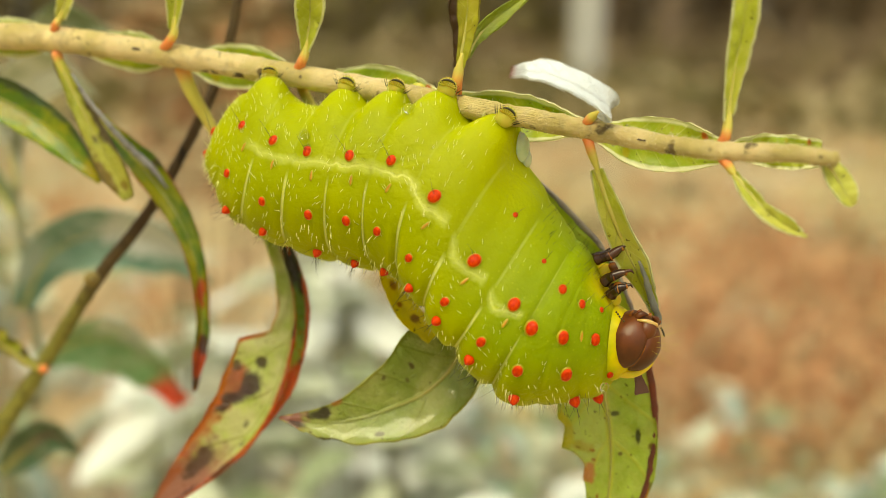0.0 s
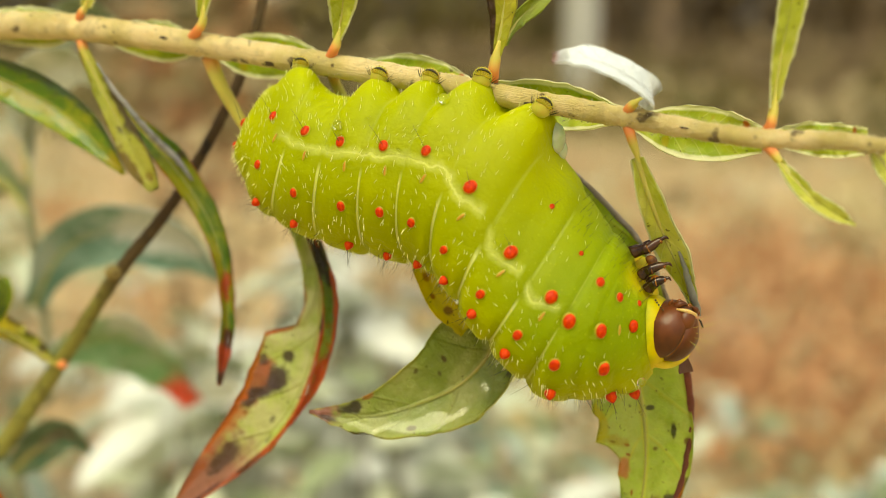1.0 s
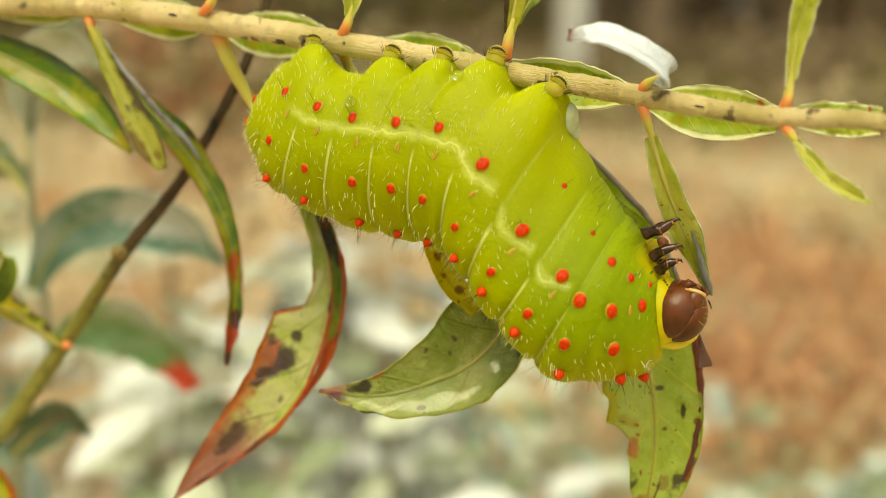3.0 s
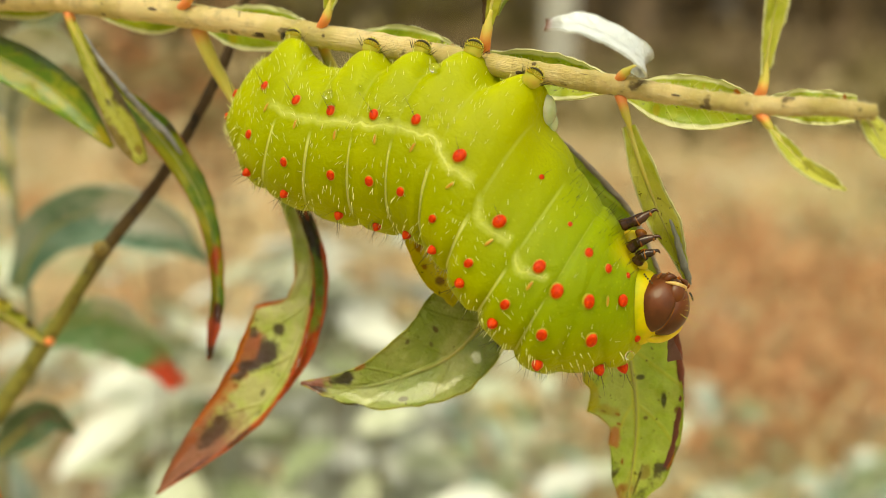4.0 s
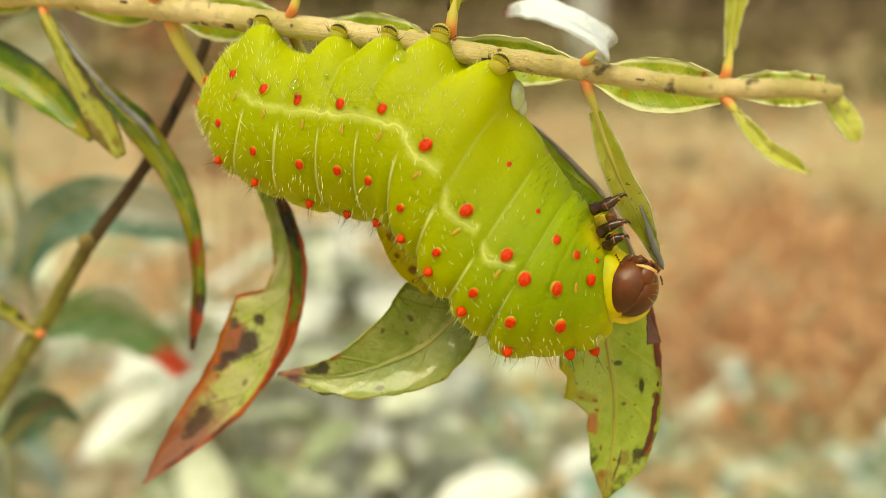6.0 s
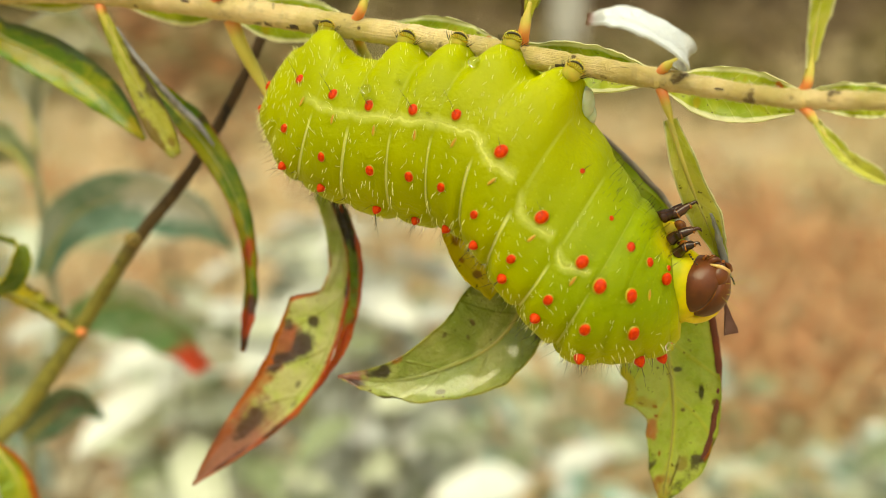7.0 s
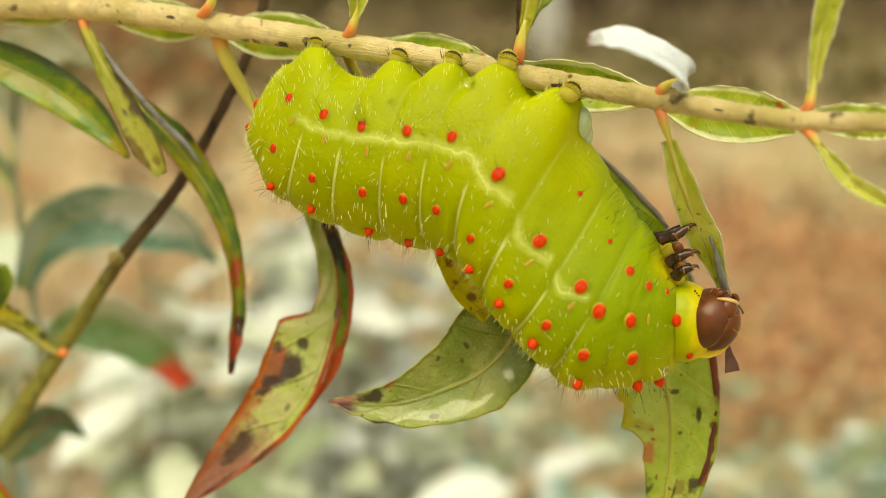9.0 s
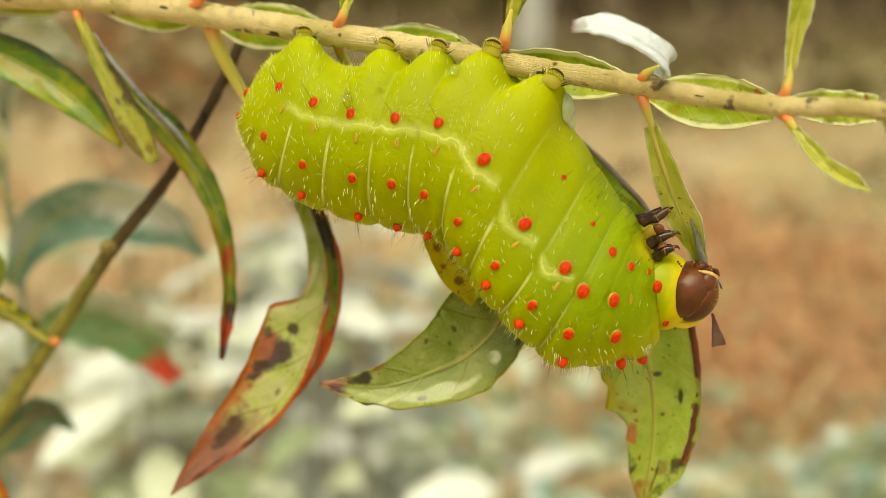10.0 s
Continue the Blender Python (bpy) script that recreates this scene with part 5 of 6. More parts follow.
v, f, u = [], [], []
nt, npz = 40, 72
for i in range(nt + 1):
    for j in range(npz):
        v.append(head_at(math.pi * i / nt, 2 * math.pi * j / npz))
        u.append((j / npz, i / nt))
for i in range(nt):
    for j in range(npz):
        k = (j + 1) % npz
        f.append((i * npz + j, (i + 1) * npz + j, (i + 1) * npz + k, i * npz + k))
head = part("head", v, f, HEAD, larva, "glossy chestnut-brown head capsule", u, at=NECK)
seam = [head_at(g, -math.pi / 2, 1.0) for g in np.linspace(1.6, 0.15, 7)]
v, f, u = tube(seam, [0.05, 0.09, 0.09, 0.06], 24, 6)
part("seam", v, f, JAW, head)
for ob in riders:
    ob.parent = head
    ob.location -= head.location
# frons, upper lip, jaws
v, f, u = ellipsoid(head_at(0.42, math.pi / 2, 0.93), HAX, 1.1, 1.3, 0.75, 16, 10)
part("front_plate", v, f, HEAD, head)
v, f, u = tube([HC + HAX @ np.array(q) for q in ((-1.5, 2.1, 2.1), (-0.8, 2.2, 2.75), (0, 2.2, 2.95), (0.8, 2.2, 2.75), (1.5, 2.1, 2.1))], [0.12, 0.24, 0.28, 0.24, 0.12], 20, 8)
part("lip", v, f, LIP, head, "pale amber upper lip")
for sx in (-1, 1):
    v, f, u = tube([HC + HAX @ np.array(q) for q in ((1.3 * sx, 2.5, 1.6), (1.05 * sx, 2.95, 2.1), (0.3 * sx, 3.1, 2.3))], [0.5, 0.42, 0.1], 12, 8)
    part("jaw", v, f, HEAD, head)
    v, f, u = tube([HC + HAX @ np.array(q) for q in ((2.0 * sx, 2.5, 1.2), (2.1 * sx, 2.85, 1.5), (2.05 * sx, 3.1, 1.65))], [0.2, 0.16, 0.05], 10, 8)
    part("feeler", v, f, JAW, head)
    v, f, u = tube([HC + HAX @ np.array(q) for q in ((0.7 * sx, 3.0, 0.9), (0.75 * sx, 3.4, 1.2), (0.65 * sx, 3.5, 1.35))], [0.34, 0.28, 0.12], 10, 8)
    part("palp", v, f, JAW, head)
    for k in range(5):
        g = 0.5 + 0.22 * k
        q = HC + HAX @ np.array((3.4 * sx * math.sin(1.1 + 0.1 * k), 1.5 + 0.25 * k, 1.7 - 0.35 * k))
        v, f, u = ellipsoid(q, HAX, 0.14, 0.14, 0.12, 8, 6)
        part("eye", v, f, BAND, head)
whisk = []
for k in range(9):
    g = random.uniform(-1.4, 0.9)
    p = head_at(random.uniform(0.3, 1.0), g)
    strand(p, p - HC + np.random.uniform(-1, 1, 3), random.uniform(1.5, 3.5), 0.018, 0.3, whisk)
v, f, u = join(*whisk)
part("whiskers", v, f, PROLEG, head)
ring_pts = [HC + HAX @ np.array((4.0 * math.cos(g), 4.0 * math.sin(g), -1.0)) for g in np.linspace(2.3, 2.3 + 3.9, 14)]
v, f, u = tube(ring_pts, [0.2] + [0.62] * 12 + [0.2], 60, 12, ref=tuple(FACE))
part("collar", v, f, COLLAR, head, "yellow fold behind the head")
v, f, u = ellipsoid(HC - FACE * 2.0 - RIGHT * 2.5 - UP * 0.2, np.column_stack([UP, -VIEW, RIGHT]), 4.9, 4.4, 4.7, 40, 28)
part("neck", v, f, NECKSKIN, head, "yellow-green neck fold", u)

v, f, u = join(*fuzz)
tagged(part("bristles", v, f, BRISTLE, larva, "short pale bristles"), kind="stuff")
v, f, u = join(*hairs)
tagged(part("hairs", v, f, HAIR, larva, "fine dark hairs"), kind="stuff")


# dried shred of leaf that clings by the feeding head
shred = thing("leaf_shred", (23.86, -9.0, -14.13), "dried purple-brown shred of leaf by the caterpillar's head", "leaf")
leaf(shred, [(23.36, -9.0, -12.13), (23.71, -9.1, -13.43), (24.01, -9.2, -14.83), (24.26, -9.3, -16.13)], [0.05, 0.35, 0.65, 0.95], [0.05, 0.35, 0.65, 0.9], RIGHT * 0.95 + UP * 0.3, PURPLE, (15, 15), seed=26, wavy=0.3, rib=0, n=16, m=4, name="blade")


# ---- water drops on the skin ----
def water_material():
    m = Nodes("water")
    m.set(Base_Color=(1.0, 1.0, 1.0), Roughness=0.02, IOR=1.33, Transmission_Weight=1.0)
    return m.mat


WATER = water_material()
drops = []
for s, phi, r in ((2.7, 67.5, 0.62), (2.85, 75, 0.46), (4.75, 47.5, 0.68), (4.3, 80, 0.34), (3.35, 60, 0.3), (11.35, 152.5, 0.6), (1.7, 42.5, 0.22), (4.5, 85, 0.2)):
    p, nn, t = skin_frame(s, phi)
    drop = thing("water_drop", p + nn * r * 0.2, "clear bead of water on the caterpillar's skin", "water drop", "water beads")
    v, f, u = ellipsoid(p + nn * r * 0.6, basis(nn, t), r, r, r * 0.85, 20, 14)
    part("bead", v, f, WATER, drop)
    drops.append(drop)

# ---- ground, field, trees ----
def ground_material():
    m = Nodes("dry_field")
    n0, n1, n2 = m.noise(0.25, 4), m.noise(1.6, 5), m.noise(9.0, 5)
    col = m.mix(m.step(n1, 0.35, 0.65), (0.48, 0.315, 0.175), (0.54, 0.40, 0.23))
    col = m.mix(m.math("MULTIPLY", m.step(n0, 0.42, 0.62), 0.6), col, (0.46, 0.42, 0.19))
    col = m.mix(m.math("MULTIPLY", m.step(n2, 0.45, 0.7), 0.5), col, (0.32, 0.22, 0.125))
    col = m.mix(m.math("MULTIPLY", m.step(m.noise(0.55, 3), 0.5, 0.62), 0.7), col, (0.38, 0.33, 0.15))
    col = m.mix(m.math("MULTIPLY", m.step(m.noise(2.6, 3), 0.56, 0.68), 0.6), col, (0.60, 0.54, 0.38))
    m.set(Base_Color=col, Roughness=0.9)
    m.bump(n2, 0.05, 0.6)
    return m.mat


def plain(name, a, b, scale, rough=0.7, glow=0.0):
    m = Nodes(name)
    isl = m.node("NewGeometry").outputs["Random Per Island"]
    g = m.math("MULTIPLY_ADD", m.noise(scale, 3), 0.5, m.math("MULTIPLY", isl, 0.5))
    col = m.mix(m.step(g, 0.25, 0.75), a, b)
    m.set(Base_Color=col, Roughness=rough)
    m.bump(m.noise(scale * 5, 3), 0.01 / scale, 0.5)
    if glow:
        m.translucent(glow, col)
    return m.mat


GROUND = ground_material()
nx = 60
xs = np.sign(np.linspace(-1, 1, nx)) * np.abs(np.linspace(-1, 1, nx)) ** 3 * 1500
gv = [(x, y, 0.0) for y in xs for x in xs]
gf = [(j * nx + i, j * nx + i + 1, (j + 1) * nx + i + 1, (j + 1) * nx + i) for j in range(nx - 1) for i in range(nx - 1)]
ground = new("ground", mesh_of("ground", gv, gf, GROUND))
tagged(ground, "tan dry grass field reaching to the woods", "ground", kind="structure")

STRAW = plain("straw", (0.48, 0.38, 0.22), (0.58, 0.50, 0.33), 2.0, 0.8, 0.3)
RUST = plain("rusty_weeds", (0.54, 0.275, 0.145), (0.64, 0.395, 0.21), 2.0, 0.8, 0.3)
PALEWEED = plain("pale_weeds", (0.60, 0.59, 0.42), (0.74, 0.73, 0.60), 2.0, 0.8, 0.3)
TRUNK = plain("grey_trunk_bark", (0.13, 0.09, 0.06), (0.20, 0.15, 0.10), 4.0, 0.9)
BIRCH = plain("pale_trunk_bark", (0.36, 0.36, 0.34), (0.48, 0.48, 0.45), 3.0, 0.8)
CROWN = plain("autumn_crown", (0.11, 0.078, 0.045), (0.27, 0.20, 0.11), 1.0, 0.7, 0.25)
BROWNLEAF = plain("dead_leaf", (0.22, 0.13, 0.06), (0.32, 0.20, 0.09), 8.0, 0.7, 0.2)
OLIVE = plain("olive_crown", (0.10, 0.088, 0.026), (0.22, 0.18, 0.065), 1.0, 0.7, 0.25)


def blades(spots, mat, name, label, h0, h1, w):
    verts, faces = [], []
    for x, y in spots:
        h, g, l = random.uniform(h0, h1), random.uniform(0, math.pi), random.uniform(-0.9, 0.9)
        dx, dy = math.cos(g) * w, math.sin(g) * w
        k = len(verts)
        verts += [(x - dx, y - dy, -0.01), (x + dx, y + dy, -0.01), (x + dx * 0.7 + l * h * 0.4, y + dy * 0.7, h * 0.6), (x - dx * 0.7 + l * h * 0.4, y - dy * 0.7, h * 0.6), (x + l * h, y + l * h * 0.5, h)]
        faces += [(k, k + 1, k + 2, k + 3), (k + 3, k + 2, k + 4)]
    ob = new(name, mesh_of(name, verts, faces, mat, smooth=False))
    return tagged(ob, label, "grass", kind="stuff")


def clump_spots(n, lo, hi, clumps, spread):
    cs = []
    for _ in range(clumps):
        y = random.uniform(lo, hi)
        cs.append((random.uniform(-0.55, 0.55) * (y + 1), y))
    out = []
    for _ in range(n):
        c = random.choice(cs)
        out.append((c[0] + random.gauss(0, spread * (0.3 + c[1] * 0.08)), c[1] + random.gauss(0, spread)))
    return out


def weeds(spots, mat, name, label, r0, r1, leaf_size, count):
    """Low rounded clumps of small crossing leaves."""
    verts, faces = [], []
    for x, y in spots:
        r = random.uniform(r0, r1)
        for _ in range(count):
            d = np.random.normal(0, 0.5, 3)
            c = np.array((x, y, r * 0.6)) + d * r * np.array((1.3, 1.0, 0.6))
            c[2] = max(0.005, c[2])
            a, e = np.random.normal(0, 1, 3), np.random.normal(0, 1, 3)
            a, e = a / np.linalg.norm(a) * leaf_size * random.uniform(0.6, 1.3), e / np.linalg.norm(e) * leaf_size * random.uniform(0.3, 0.7)
            k = len(verts)
            verts += [c - a, c + e, c + a, c - e]
            faces += [(k, k + 1, k + 2, k + 3)]
    return tagged(new(name, mesh_of(name, verts, faces, mat, smooth=False)), label, "weeds", kind="stuff")


def scatter(n, lo, hi, left=-0.55, right=0.55):
    out = []
    for _ in range(n):
        y = lo * (hi / lo) ** random.random()
        out.append((random.uniform(left, right) * (y + 0.6), y))
    return out


random.seed(5)
np.random.seed(5)
blades(clump_spots(3600, 2.4, 16, 160, 0.35), STRAW, "dry_grass", "tufts of straw-coloured dry grass", 0.12, 0.4, 0.012)
weeds(scatter(150, 1.9, 14), STRAW, "straw_weeds", "clumps of bleached straw-coloured weeds", 0.08, 0.2, 0.035, 34)
weeds(scatter(70, 1.9, 12), RUST, "rusty_weeds", "clumps of rusty brown dead weeds", 0.1, 0.22, 0.035, 40)
weeds(scatter(75, 2.1, 4.6, 0.16, 0.5), RUST, "rusty_weeds", "patch of low rusty brown dead weeds", 0.12, 0.26, 0.035, 44)
weeds(scatter(75, 1.6, 10), PALEWEED, "pale_weeds", "pale grey-green weeds in the field", 0.06, 0.14, 0.04, 26)
weeds(scatter(36, 4.5, 12, -0.1, 0.5), OLIVE, "olive_weeds", "olive-green weeds in the field", 0.1, 0.2, 0.05, 30)


# woods at the field's edge
def tree(x, y, h, r, mat, bark=TRUNK, crown_from=0.3, leaves=700, label="", clear=False):
    base = new("tree")
    base.location = (x, y, 0)
    tagged(base, label or "dark bare-stemmed tree at the edge of the woods", "tree", "trees at the field's edge")
    lean = random.uniform(-0.04, 0.04) * h
    pts = [(0, 0, -100), (lean * 200, 0, h * 250), (lean * 500, 0, h * 550), (lean * 1000, 0, h * 1000)]
    pieces = [tube(pts, [r * 1150, r * 900, r * 620, r * 60], 20, 10, ref=(0, 1, 0), bump=r * 60, seed=x)]
    for k in range(7):
        z = random.uniform(crown_from, 0.85) * h
        g, l = random.uniform(0, 6.28), random.uniform(0.14, 0.3) * h
        q = np.array((lean * 1000 * z / h, 0, z * 1000))
        e = q + np.array((math.cos(g) * l, math.sin(g) * l, l * 0.6)) * 1000
        pieces.append(tube([q, q * 0.5 + e * 0.5 + (0, 0, 200), e], [r * 320, r * 200, r * 30], 8, 6, ref=(0.3, 1, 0)))
    v, f, u = join(*pieces)
    me = mesh_of("trunk", [Vector(q) * 0.001 for q in v], f, bark)
    tr = new("trunk", me)
    tr.parent = base
    if clear:
        return
    verts, faces = [], []
    for _ in range(leaves):
        z = crown_from + (1.02 - crown_from) * random.random()
        rad = h * 0.22 * math.sqrt(max(0.05, 1 - ((z - 0.6) / 0.45) ** 2)) * (0.4 + 0.7 * random.random() ** 0.5)
        g = random.uniform(0, 6.28)
        c = np.array((math.cos(g) * rad, math.sin(g) * rad, z * h))
        a, b = np.random.normal(0, 1, 3), np.random.normal(0, 1, 3)
        a, b = a / np.linalg.norm(a) * random.uniform(0.1, 0.26), b / np.linalg.norm(b) * random.uniform(0.08, 0.2)
        k = len(verts)
        verts += [c - a, c + b * 0.7, c + a, c - b * 0.7]
        faces += [(k, k + 1, k + 2, k + 3)]
    cr = new("crown", mesh_of("crown", verts, faces, mat, smooth=False))
    cr.parent = base


random.seed(21)
for i in range(26):
    x = -24 + i * 1.9 + random.uniform(-0.7, 0.7)
    left = x < 3
    tree(x, random.uniform(29, 40), random.uniform(8, 14), random.uniform(0.16, 0.34), OLIVE if (left and i % 3) else CROWN, crown_from=random.uniform(0.05, 0.3), leaves=900)
tree(1.72, 12.9, 11, 0.2, CROWN, BIRCH, 0.5, 0, "tree with a pale grey bare trunk in the field", clear=True)
tree(-6.0, 18.0, 9, 0.2, CROWN, TRUNK, 0.3, 500)


def thicket(x0, x1, y, h, n, mat, label, big=1.0):
    verts, faces = [], []
    for _ in range(n):
        c = np.array((random.uniform(x0, x1), y + random.gauss(0, 1.2), random.random() ** 1.3 * h))
        a, b = np.random.normal(0, 1, 3), np.random.normal(0, 1, 3)
        a, b = a / np.linalg.norm(a) * random.uniform(0.15, 0.4) * big, b / np.linalg.norm(b) * random.uniform(0.1, 0.3) * big
        k = len(verts)
        verts += [c - a, c + b * 0.7, c + a, c - b * 0.7]
        faces += [(k, k + 1, k + 2, k + 3)]
    tagged(new("thicket", mesh_of("thicket", verts, faces, mat, smooth=False)), label, "bushes", kind="stuff")


weeds(scatter(150, 9, 27), OLIVE, "olive_brush", "low olive-green brush before the woods", 0.25, 0.6, 0.12, 40)
weeds(scatter(90, 10, 27), STRAW, "pale_brush", "pale dead brush before the woods", 0.25, 0.5, 0.12, 34)
weeds(scatter(70, 14, 28, 0.0, 0.55), CROWN, "dark_brush", "dark brown brush before the woods", 0.3, 0.8, 0.14, 40)
thicket(-45, 45, 46, 12, 5000, CROWN, "dark tangle of woods behind the field", 2.5)
thicket(-30, 4, 31, 4.5, 5200, OLIVE, "olive-brown undergrowth at the edge of the woods")
thicket(2, 32, 33, 5.5, 5200, CROWN, "dark brown undergrowth at the edge of the woods")


# ---- glaucous shrubs below and behind ----
SHRUBWOOD = bark_material("shrub_wood", (0.16, 0.10, 0.06), (0.22, 0.15, 0.08), (0.05, 0.03, 0.02), 0.4)


def shrub(x, y, top, spread, count, size, mats, label, low=0.35):
    """Woody stems from the ground with many folded leaves in opposite pairs."""
    base = new("shrub")
    base.location = (x, y, 0)
    tagged(base, label, "shrub", "shrubs in the field")
    sets = [[[], [], []] for _ in mats]
    stems = max(5, count // 26)
    for k in range(stems):
        g = random.uniform(0, 6.28)
        rad = spread * math.sqrt(random.random())
        e = np.array((math.cos(g) * rad, math.sin(g) * rad, top * random.uniform(0.78, 1.02)))
        b = np.array((e[0] * 0.25, e[1] * 0.25, -0.02))
        mid = (b + e) / 2 + np.array((-e[0] * 0.25, -e[1] * 0.25, 0.05))
        path = spline([b, mid, e], 24)
        v, f, u = tube([q * 1000 for q in path[::3]] + [path[-1] * 1000], [3.2, 2.2, 1.3, 0.7], 16, 6)
        st = new("stem", mesh_of("stem", [Vector(q) * 0.001 for q in v], f, SHRUBWOOD, u))
        st.parent = base
        for c in range(count // stems):
            z = low + (1 - low) * random.random() ** 0.7
            i = min(22, int(z * 23))
            p, t = path[i], path[i + 1] - path[i]
            t = t / np.linalg.norm(t)
            g = random.uniform(0, 6.28)
            out = np.array((math.cos(g), math.sin(g), random.uniform(-0.3, 0.7)))
            out /= np.linalg.norm(out)
            across = np.cross(out, np.array((0, 0, 1.0)) + np.random.normal(0, 0.35, 3))
            across /= np.linalg.norm(across)
            n = np.cross(across, out)
            l, w = size * random.uniform(0.7, 1.2), size * random.uniform(0.16, 0.24)
            V, F, U = sets[random.randrange(len(mats))]
            k0 = len(V)
            for a, ww in ((0.12, 0.05), (0.35, 0.85), (0.6, 1.0), (0.82, 0.6), (1.0, 0.03)):
                droop = -0.35 * a * a * l
                for sgn in (-1, -0.5, 0, 0.5, 1):
                    V.append(p + out * a * l + n * (droop + 0.22 * w * ww * abs(sgn)) + across * sgn * w * ww)
                    U.append((a, 0.5 + 0.5 * sgn))
            for a in range(4):
                for s in range(4):
                    q = k0 + a * 5 + s
                    F.append((q, q + 1, q + 6, q + 5))
    for (V, F, U), mat in zip(sets, mats):
        if V:
            ob = new("foliage", mesh_of("foliage", V, F, mat, U))
            ob.parent = base
            tagged(ob, kind="stuff")


random.seed(33)
for x, y, top, spread, count, size in (
        (-0.20, 0.44, 0.89, 0.13, 200, 0.064), (-0.04, 0.52, 0.885, 0.14, 260, 0.064), (0.16, 0.62, 0.72, 0.16, 230, 0.066), (0.34, 0.76, 0.64, 0.17, 160, 0.068), (0.52, 0.95, 0.60, 0.2, 140, 0.07),
        (-0.40, 0.60, 0.98, 0.16, 210, 0.064), (-0.16, 0.78, 0.85, 0.22, 300, 0.064), (-0.03, 1.15, 0.75, 0.2, 170, 0.068), (0.12, 0.98, 0.62, 0.26, 180, 0.07), (0.58, 1.35, 0.50, 0.3, 110, 0.075), (-0.9, 1.7, 0.9, 0.3, 180, 0.075)):
    shrub(x, y, top, spread, count, size, (GLAUCOUS, SILVER, BLUEGREEN) if x > 0.1 else (SILVER, GLAUCOUS, SILVER, BLUEGREEN) if x < -0.3 else (GLAUCOUS, SILVER, WAXY, SILVER), "low shrub with waxy grey-green leaves")
shrub(-0.37, 1.5, 1.14, 0.16, 380, 0.055, (BROWNLEAF, RUST, STRAW), "brown bush with dead curled leaves", 0.68)

# neighbouring sprig with large leaves close behind
sprig = thing("leafy_sprig", (-150, 170, -1000), "shrub sprig with large blue-green leaves, one tipped red", "branch")
v, f, u = tube([(-150, 170, -1000), (-140, 160, -500), (-102.69, 99.80, -98.03), (-95.97, 108.18, -58.58), (-96.17, 109.20, -39.37), (-97.36, 108.62, -8.43), (-91.68, 106.15, 18.43), (-88.42, 106.18, 28.20)], [3, 2.2, 1.4, 1.1, 1.0, 0.8, 0.6, 0.3], 90, 10, bump=0.1)
part("stem", v, f, bark_material("sprig_bark", (0.34, 0.34, 0.22), (0.26, 0.28, 0.17), (0.12, 0.10, 0.06), 0.4), sprig, uvs=u)
for ctrl, w, sd, mat, k, lab in (
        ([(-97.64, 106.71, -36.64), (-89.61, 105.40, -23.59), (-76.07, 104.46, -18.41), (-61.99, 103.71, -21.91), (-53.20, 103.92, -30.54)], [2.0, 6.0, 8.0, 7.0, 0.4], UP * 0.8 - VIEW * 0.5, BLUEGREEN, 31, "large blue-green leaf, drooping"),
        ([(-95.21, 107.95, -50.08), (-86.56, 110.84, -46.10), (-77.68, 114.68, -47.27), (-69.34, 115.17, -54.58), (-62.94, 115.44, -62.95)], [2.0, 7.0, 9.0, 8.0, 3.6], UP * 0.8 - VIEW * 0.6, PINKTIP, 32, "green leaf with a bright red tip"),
        ([(-95.80, 106.64, -8.13), (-97.04, 107.04, 3.35), (-92.93, 105.37, 14.76), (-83.47, 104.12, 18.51), (-75.39, 100.82, 12.59)], [1.5, 5.0, 6.0, 5.0, 0.4], UP * 0.7 - VIEW * 0.6, SILVER, 33, ""),
        ([(-99.3, 92.0, -71.1), (-92.6, 88.0, -64.5), (-85.5, 87.0, -59.8), (-79.3, 86.0, -63.8)], [1.5, 4.2, 4.2, 0.4], UP * 0.9 - VIEW * 0.3, SHADED, 34, "dark green leaf with a purple midrib"),
        ([(-91.68, 106.15, 18.43), (-87.19, 105.67, 25.78), (-80.65, 105.42, 29.41), (-71.71, 103.63, 25.80)], [1.2, 4.5, 4.0, 0.3], UP * 0.7 - VIEW * 0.6, GLAUCOUS, 35, ""),
        ([(-96.86, 108.71, -17.65), (-104.20, 112.58, -9.04), (-111.66, 114.56, -9.34), (-120.55, 115.16, -16.16)], [1.5, 5.0, 5.0, 0.4], UP * 0.8 - VIEW * 0.5, GLAUCOUS, 36, "")):
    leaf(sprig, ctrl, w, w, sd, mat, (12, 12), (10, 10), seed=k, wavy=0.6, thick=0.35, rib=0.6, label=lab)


NODS = [(0.0, 0.00, -0.00, 0), (0.5, -0.04, 0.56, 3), (1.0, -0.01, 0.66, 3), (1.5, -0.26, 1.24, 2), (2.0, -0.73, 1.73, 4), (2.5, -0.50, 1.81, 5), (2.7, -0.45, 1.50, 4),
        (3.8, 0.35, 0.14, 0), (4.0, 0.16, 0.51, 0), (4.5, 0.24, 0.60, -1), (5.0, -0.02, 0.80, 1), (5.2, -0.12, 0.77, 2), (6.3, 0.29, 1.19, 6), (6.5, 0.43, 1.39, 6),
        (7.0, 0.39, 1.90, 6), (7.5, 0.63, 1.40, 6), (8.0, 1.47, 0.34, -2), (8.5, 1.72, 0.40, -1), (9.0, 1.72, 0.32, -2), (9.5, 1.40, 0.83, 2), (10.0, 1.57, 1.45, 5)]
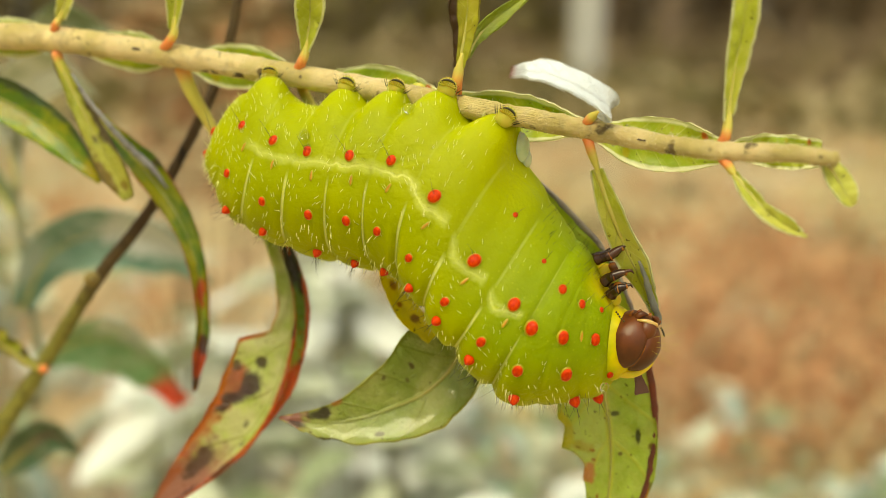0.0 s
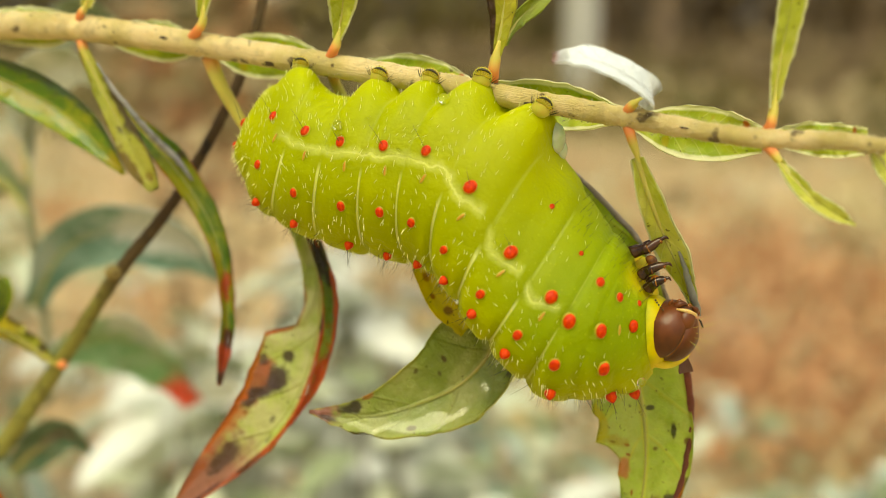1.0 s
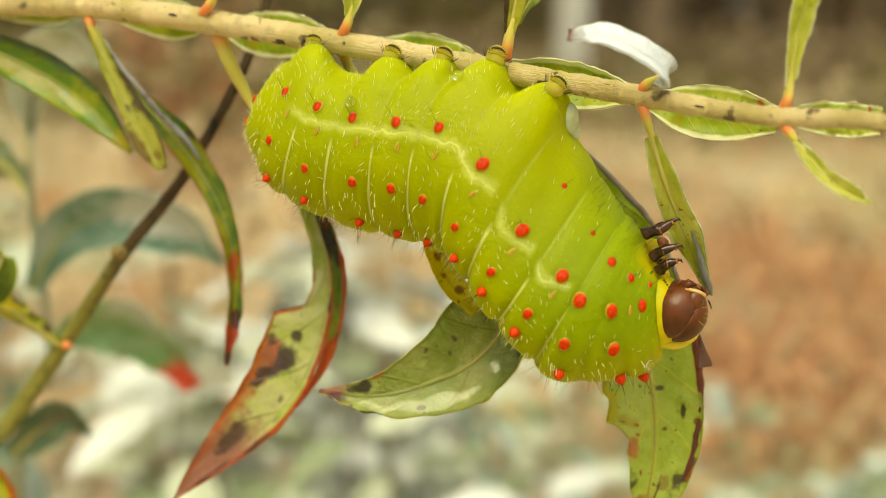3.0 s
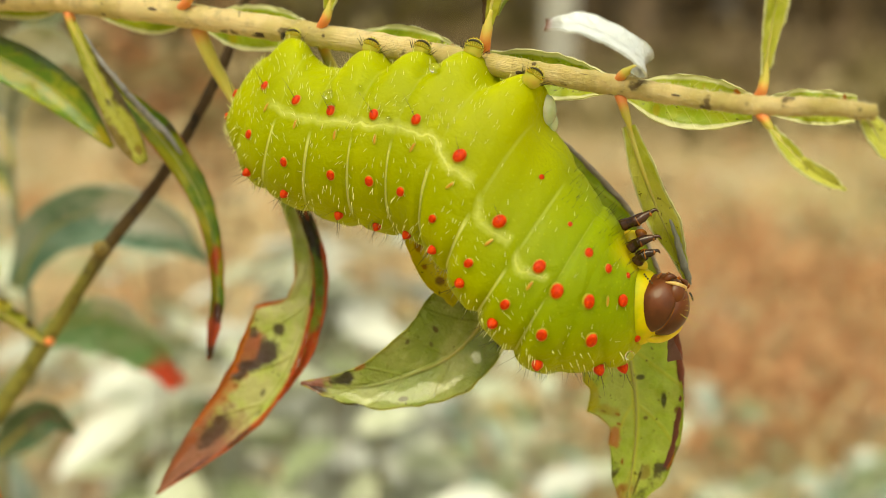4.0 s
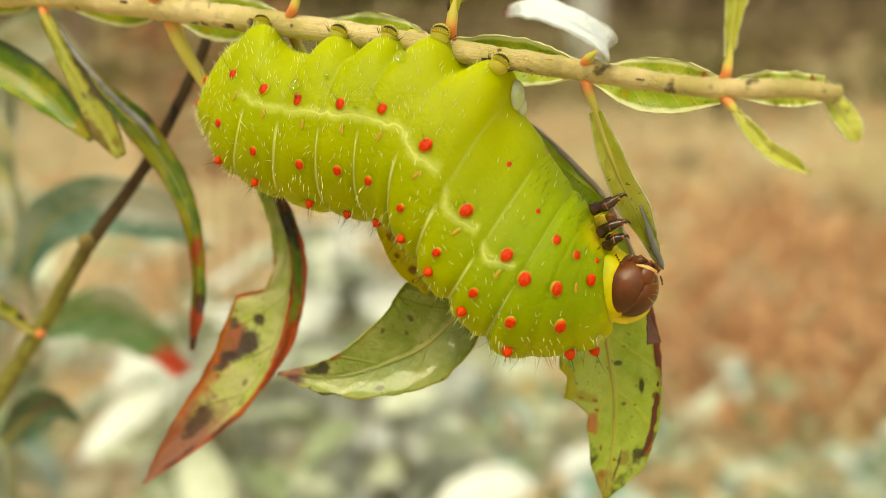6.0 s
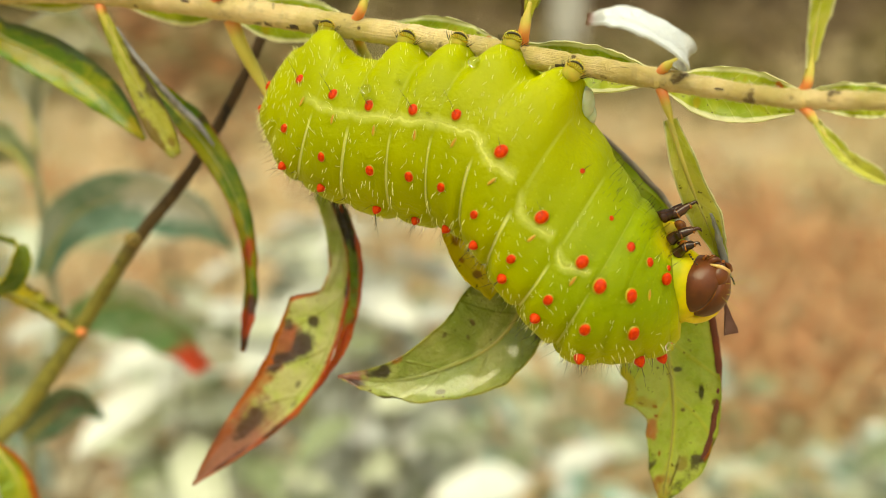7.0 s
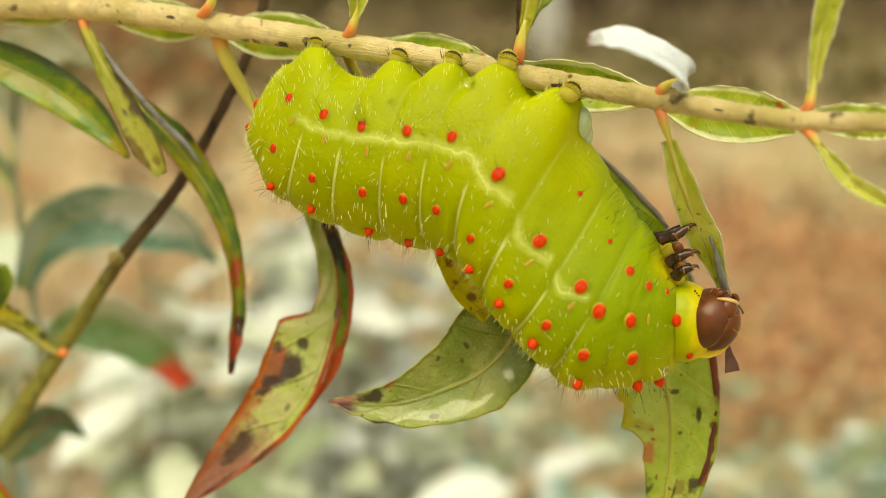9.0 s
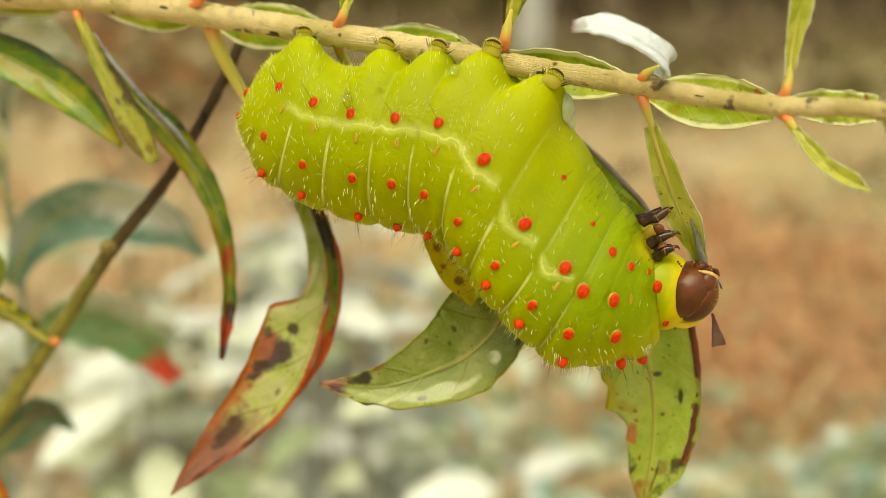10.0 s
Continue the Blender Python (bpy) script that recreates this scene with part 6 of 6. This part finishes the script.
SHRED = [(0.0, 23.86, -14.13), (0.5, 24.51, -14.02), (1.0, 24.47, -12.34), (1.5, 24.89, -12.31), (2.0, 24.46, -12.58), (2.5, 25.08, -10.92), (2.7, 25.58, -13.32),
         (3.8, 24.67, -14.78), (4.0, 24.33, -14.84), (4.5, 24.07, -14.87), (5.0, 24.23, -14.48), (5.2, 23.98, -14.75), (6.3, 25.44, -13.94), (6.5, 25.63, -12.57),
         (7.0, 26.26, -12.35), (7.5, 26.47, -13.38), (8.0, 26.34, -15.37), (8.5, 26.55, -14.53), (9.0, 26.64, -14.16), (9.5, 26.97, -13.52), (10.0, 27.30, -13.29)]
SWAY = [(0.0, 0.00, 0.00, 0.00, 0.00, 0.00), (0.5, -0.05, -0.19, 0.12, -0.64, -0.53), (1.0, -0.16, -0.24, 0.06, -0.71, -0.05), (1.5, 0.03, -0.26, 0.89, -0.20, -2.47),
        (2.0, 0.01, -0.31, 1.47, -2.32, -2.55), (2.5, -0.08, -0.21, 0.96, -1.71, -1.18), (2.7, -0.05, -0.27, 0.84, -1.47, -1.00), (3.8, -0.10, -0.15, 0.87, -1.34, 0.13),
        (4.0, -0.12, -0.46, 0.97, -2.07, -1.05), (4.5, -0.12, -0.35, 0.95, -2.10, -0.46), (5.0, -0.06, -0.36, 0.56, -2.10, 0.11), (5.2, -0.08, -0.45, 0.71, -2.15, 0.11),
        (6.3, -0.04, -0.01, 0.89, -0.65, 1.15), (6.5, -0.20, -0.07, 0.40, -0.42, 1.10), (7.0, -0.25, -0.33, 0.53, -1.07, 0.19), (7.5, -0.36, -0.15, 0.30, -0.75, 0.25),
        (8.0, -0.10, -0.35, 0.85, -0.99, 0.01), (8.5, -0.31, -0.31, 0.35, -0.86, 0.59), (9.0, -0.24, -0.33, 0.57, -0.38, 0.58), (9.5, -0.20, -0.29, 0.31, -1.09, 1.41),
        (10.0, -0.48, -0.28, -0.04, -0.31, 1.58)]


def motions():
    """The body sways a little on its clasping feet, the drops ride on it, and the head nods along the leaf edge as it feeds."""
    pivot = mm((-6, 0, 19))
    sway = []
    for t, r, up, roll, yaw, pitch in SWAY:
        turn = Vector(VIEW) * radians(roll) + Vector(UP) * radians(yaw) + Vector(RIGHT) * radians(pitch)
        spin = Matrix.Rotation(turn.length, 4, turn) if turn.length > 1e-6 else Matrix.Identity(4)
        sway.append((t, Matrix.Translation(pivot + (Vector(RIGHT) * r + Vector(UP) * up) * 0.001) @ spin @ Matrix.Translation(-pivot)))
    for rider in [larva] + drops:
        x0 = rider.location.copy()
        walk(rider, [(t, m @ Matrix.Translation(x0)) for t, m in sway])
    x0 = head.location.copy()
    rows = []
    for t, r, up, tilt in NODS:
        place = x0 + (Vector(RIGHT) * r + Vector(UP) * up) * 0.001
        rows.append((t, Matrix.Translation(place) @ Matrix.Rotation(radians(tilt), 4, Vector(VIEW))))
    walk(head, rows)
    walk(shred, [(t, Matrix.Translation(mm((x, -9.0, z)))) for t, x, z in SHRED])


# pale bush standing a little higher behind the tail
random.seed(71)
np.random.seed(71)
shrub(-0.055, 0.60, 0.925, 0.085, 240, 0.06, (WAXY, WAXY, SILVER, WAXY), "pale shrub with silvery waxy leaves", 0.6)

motions()
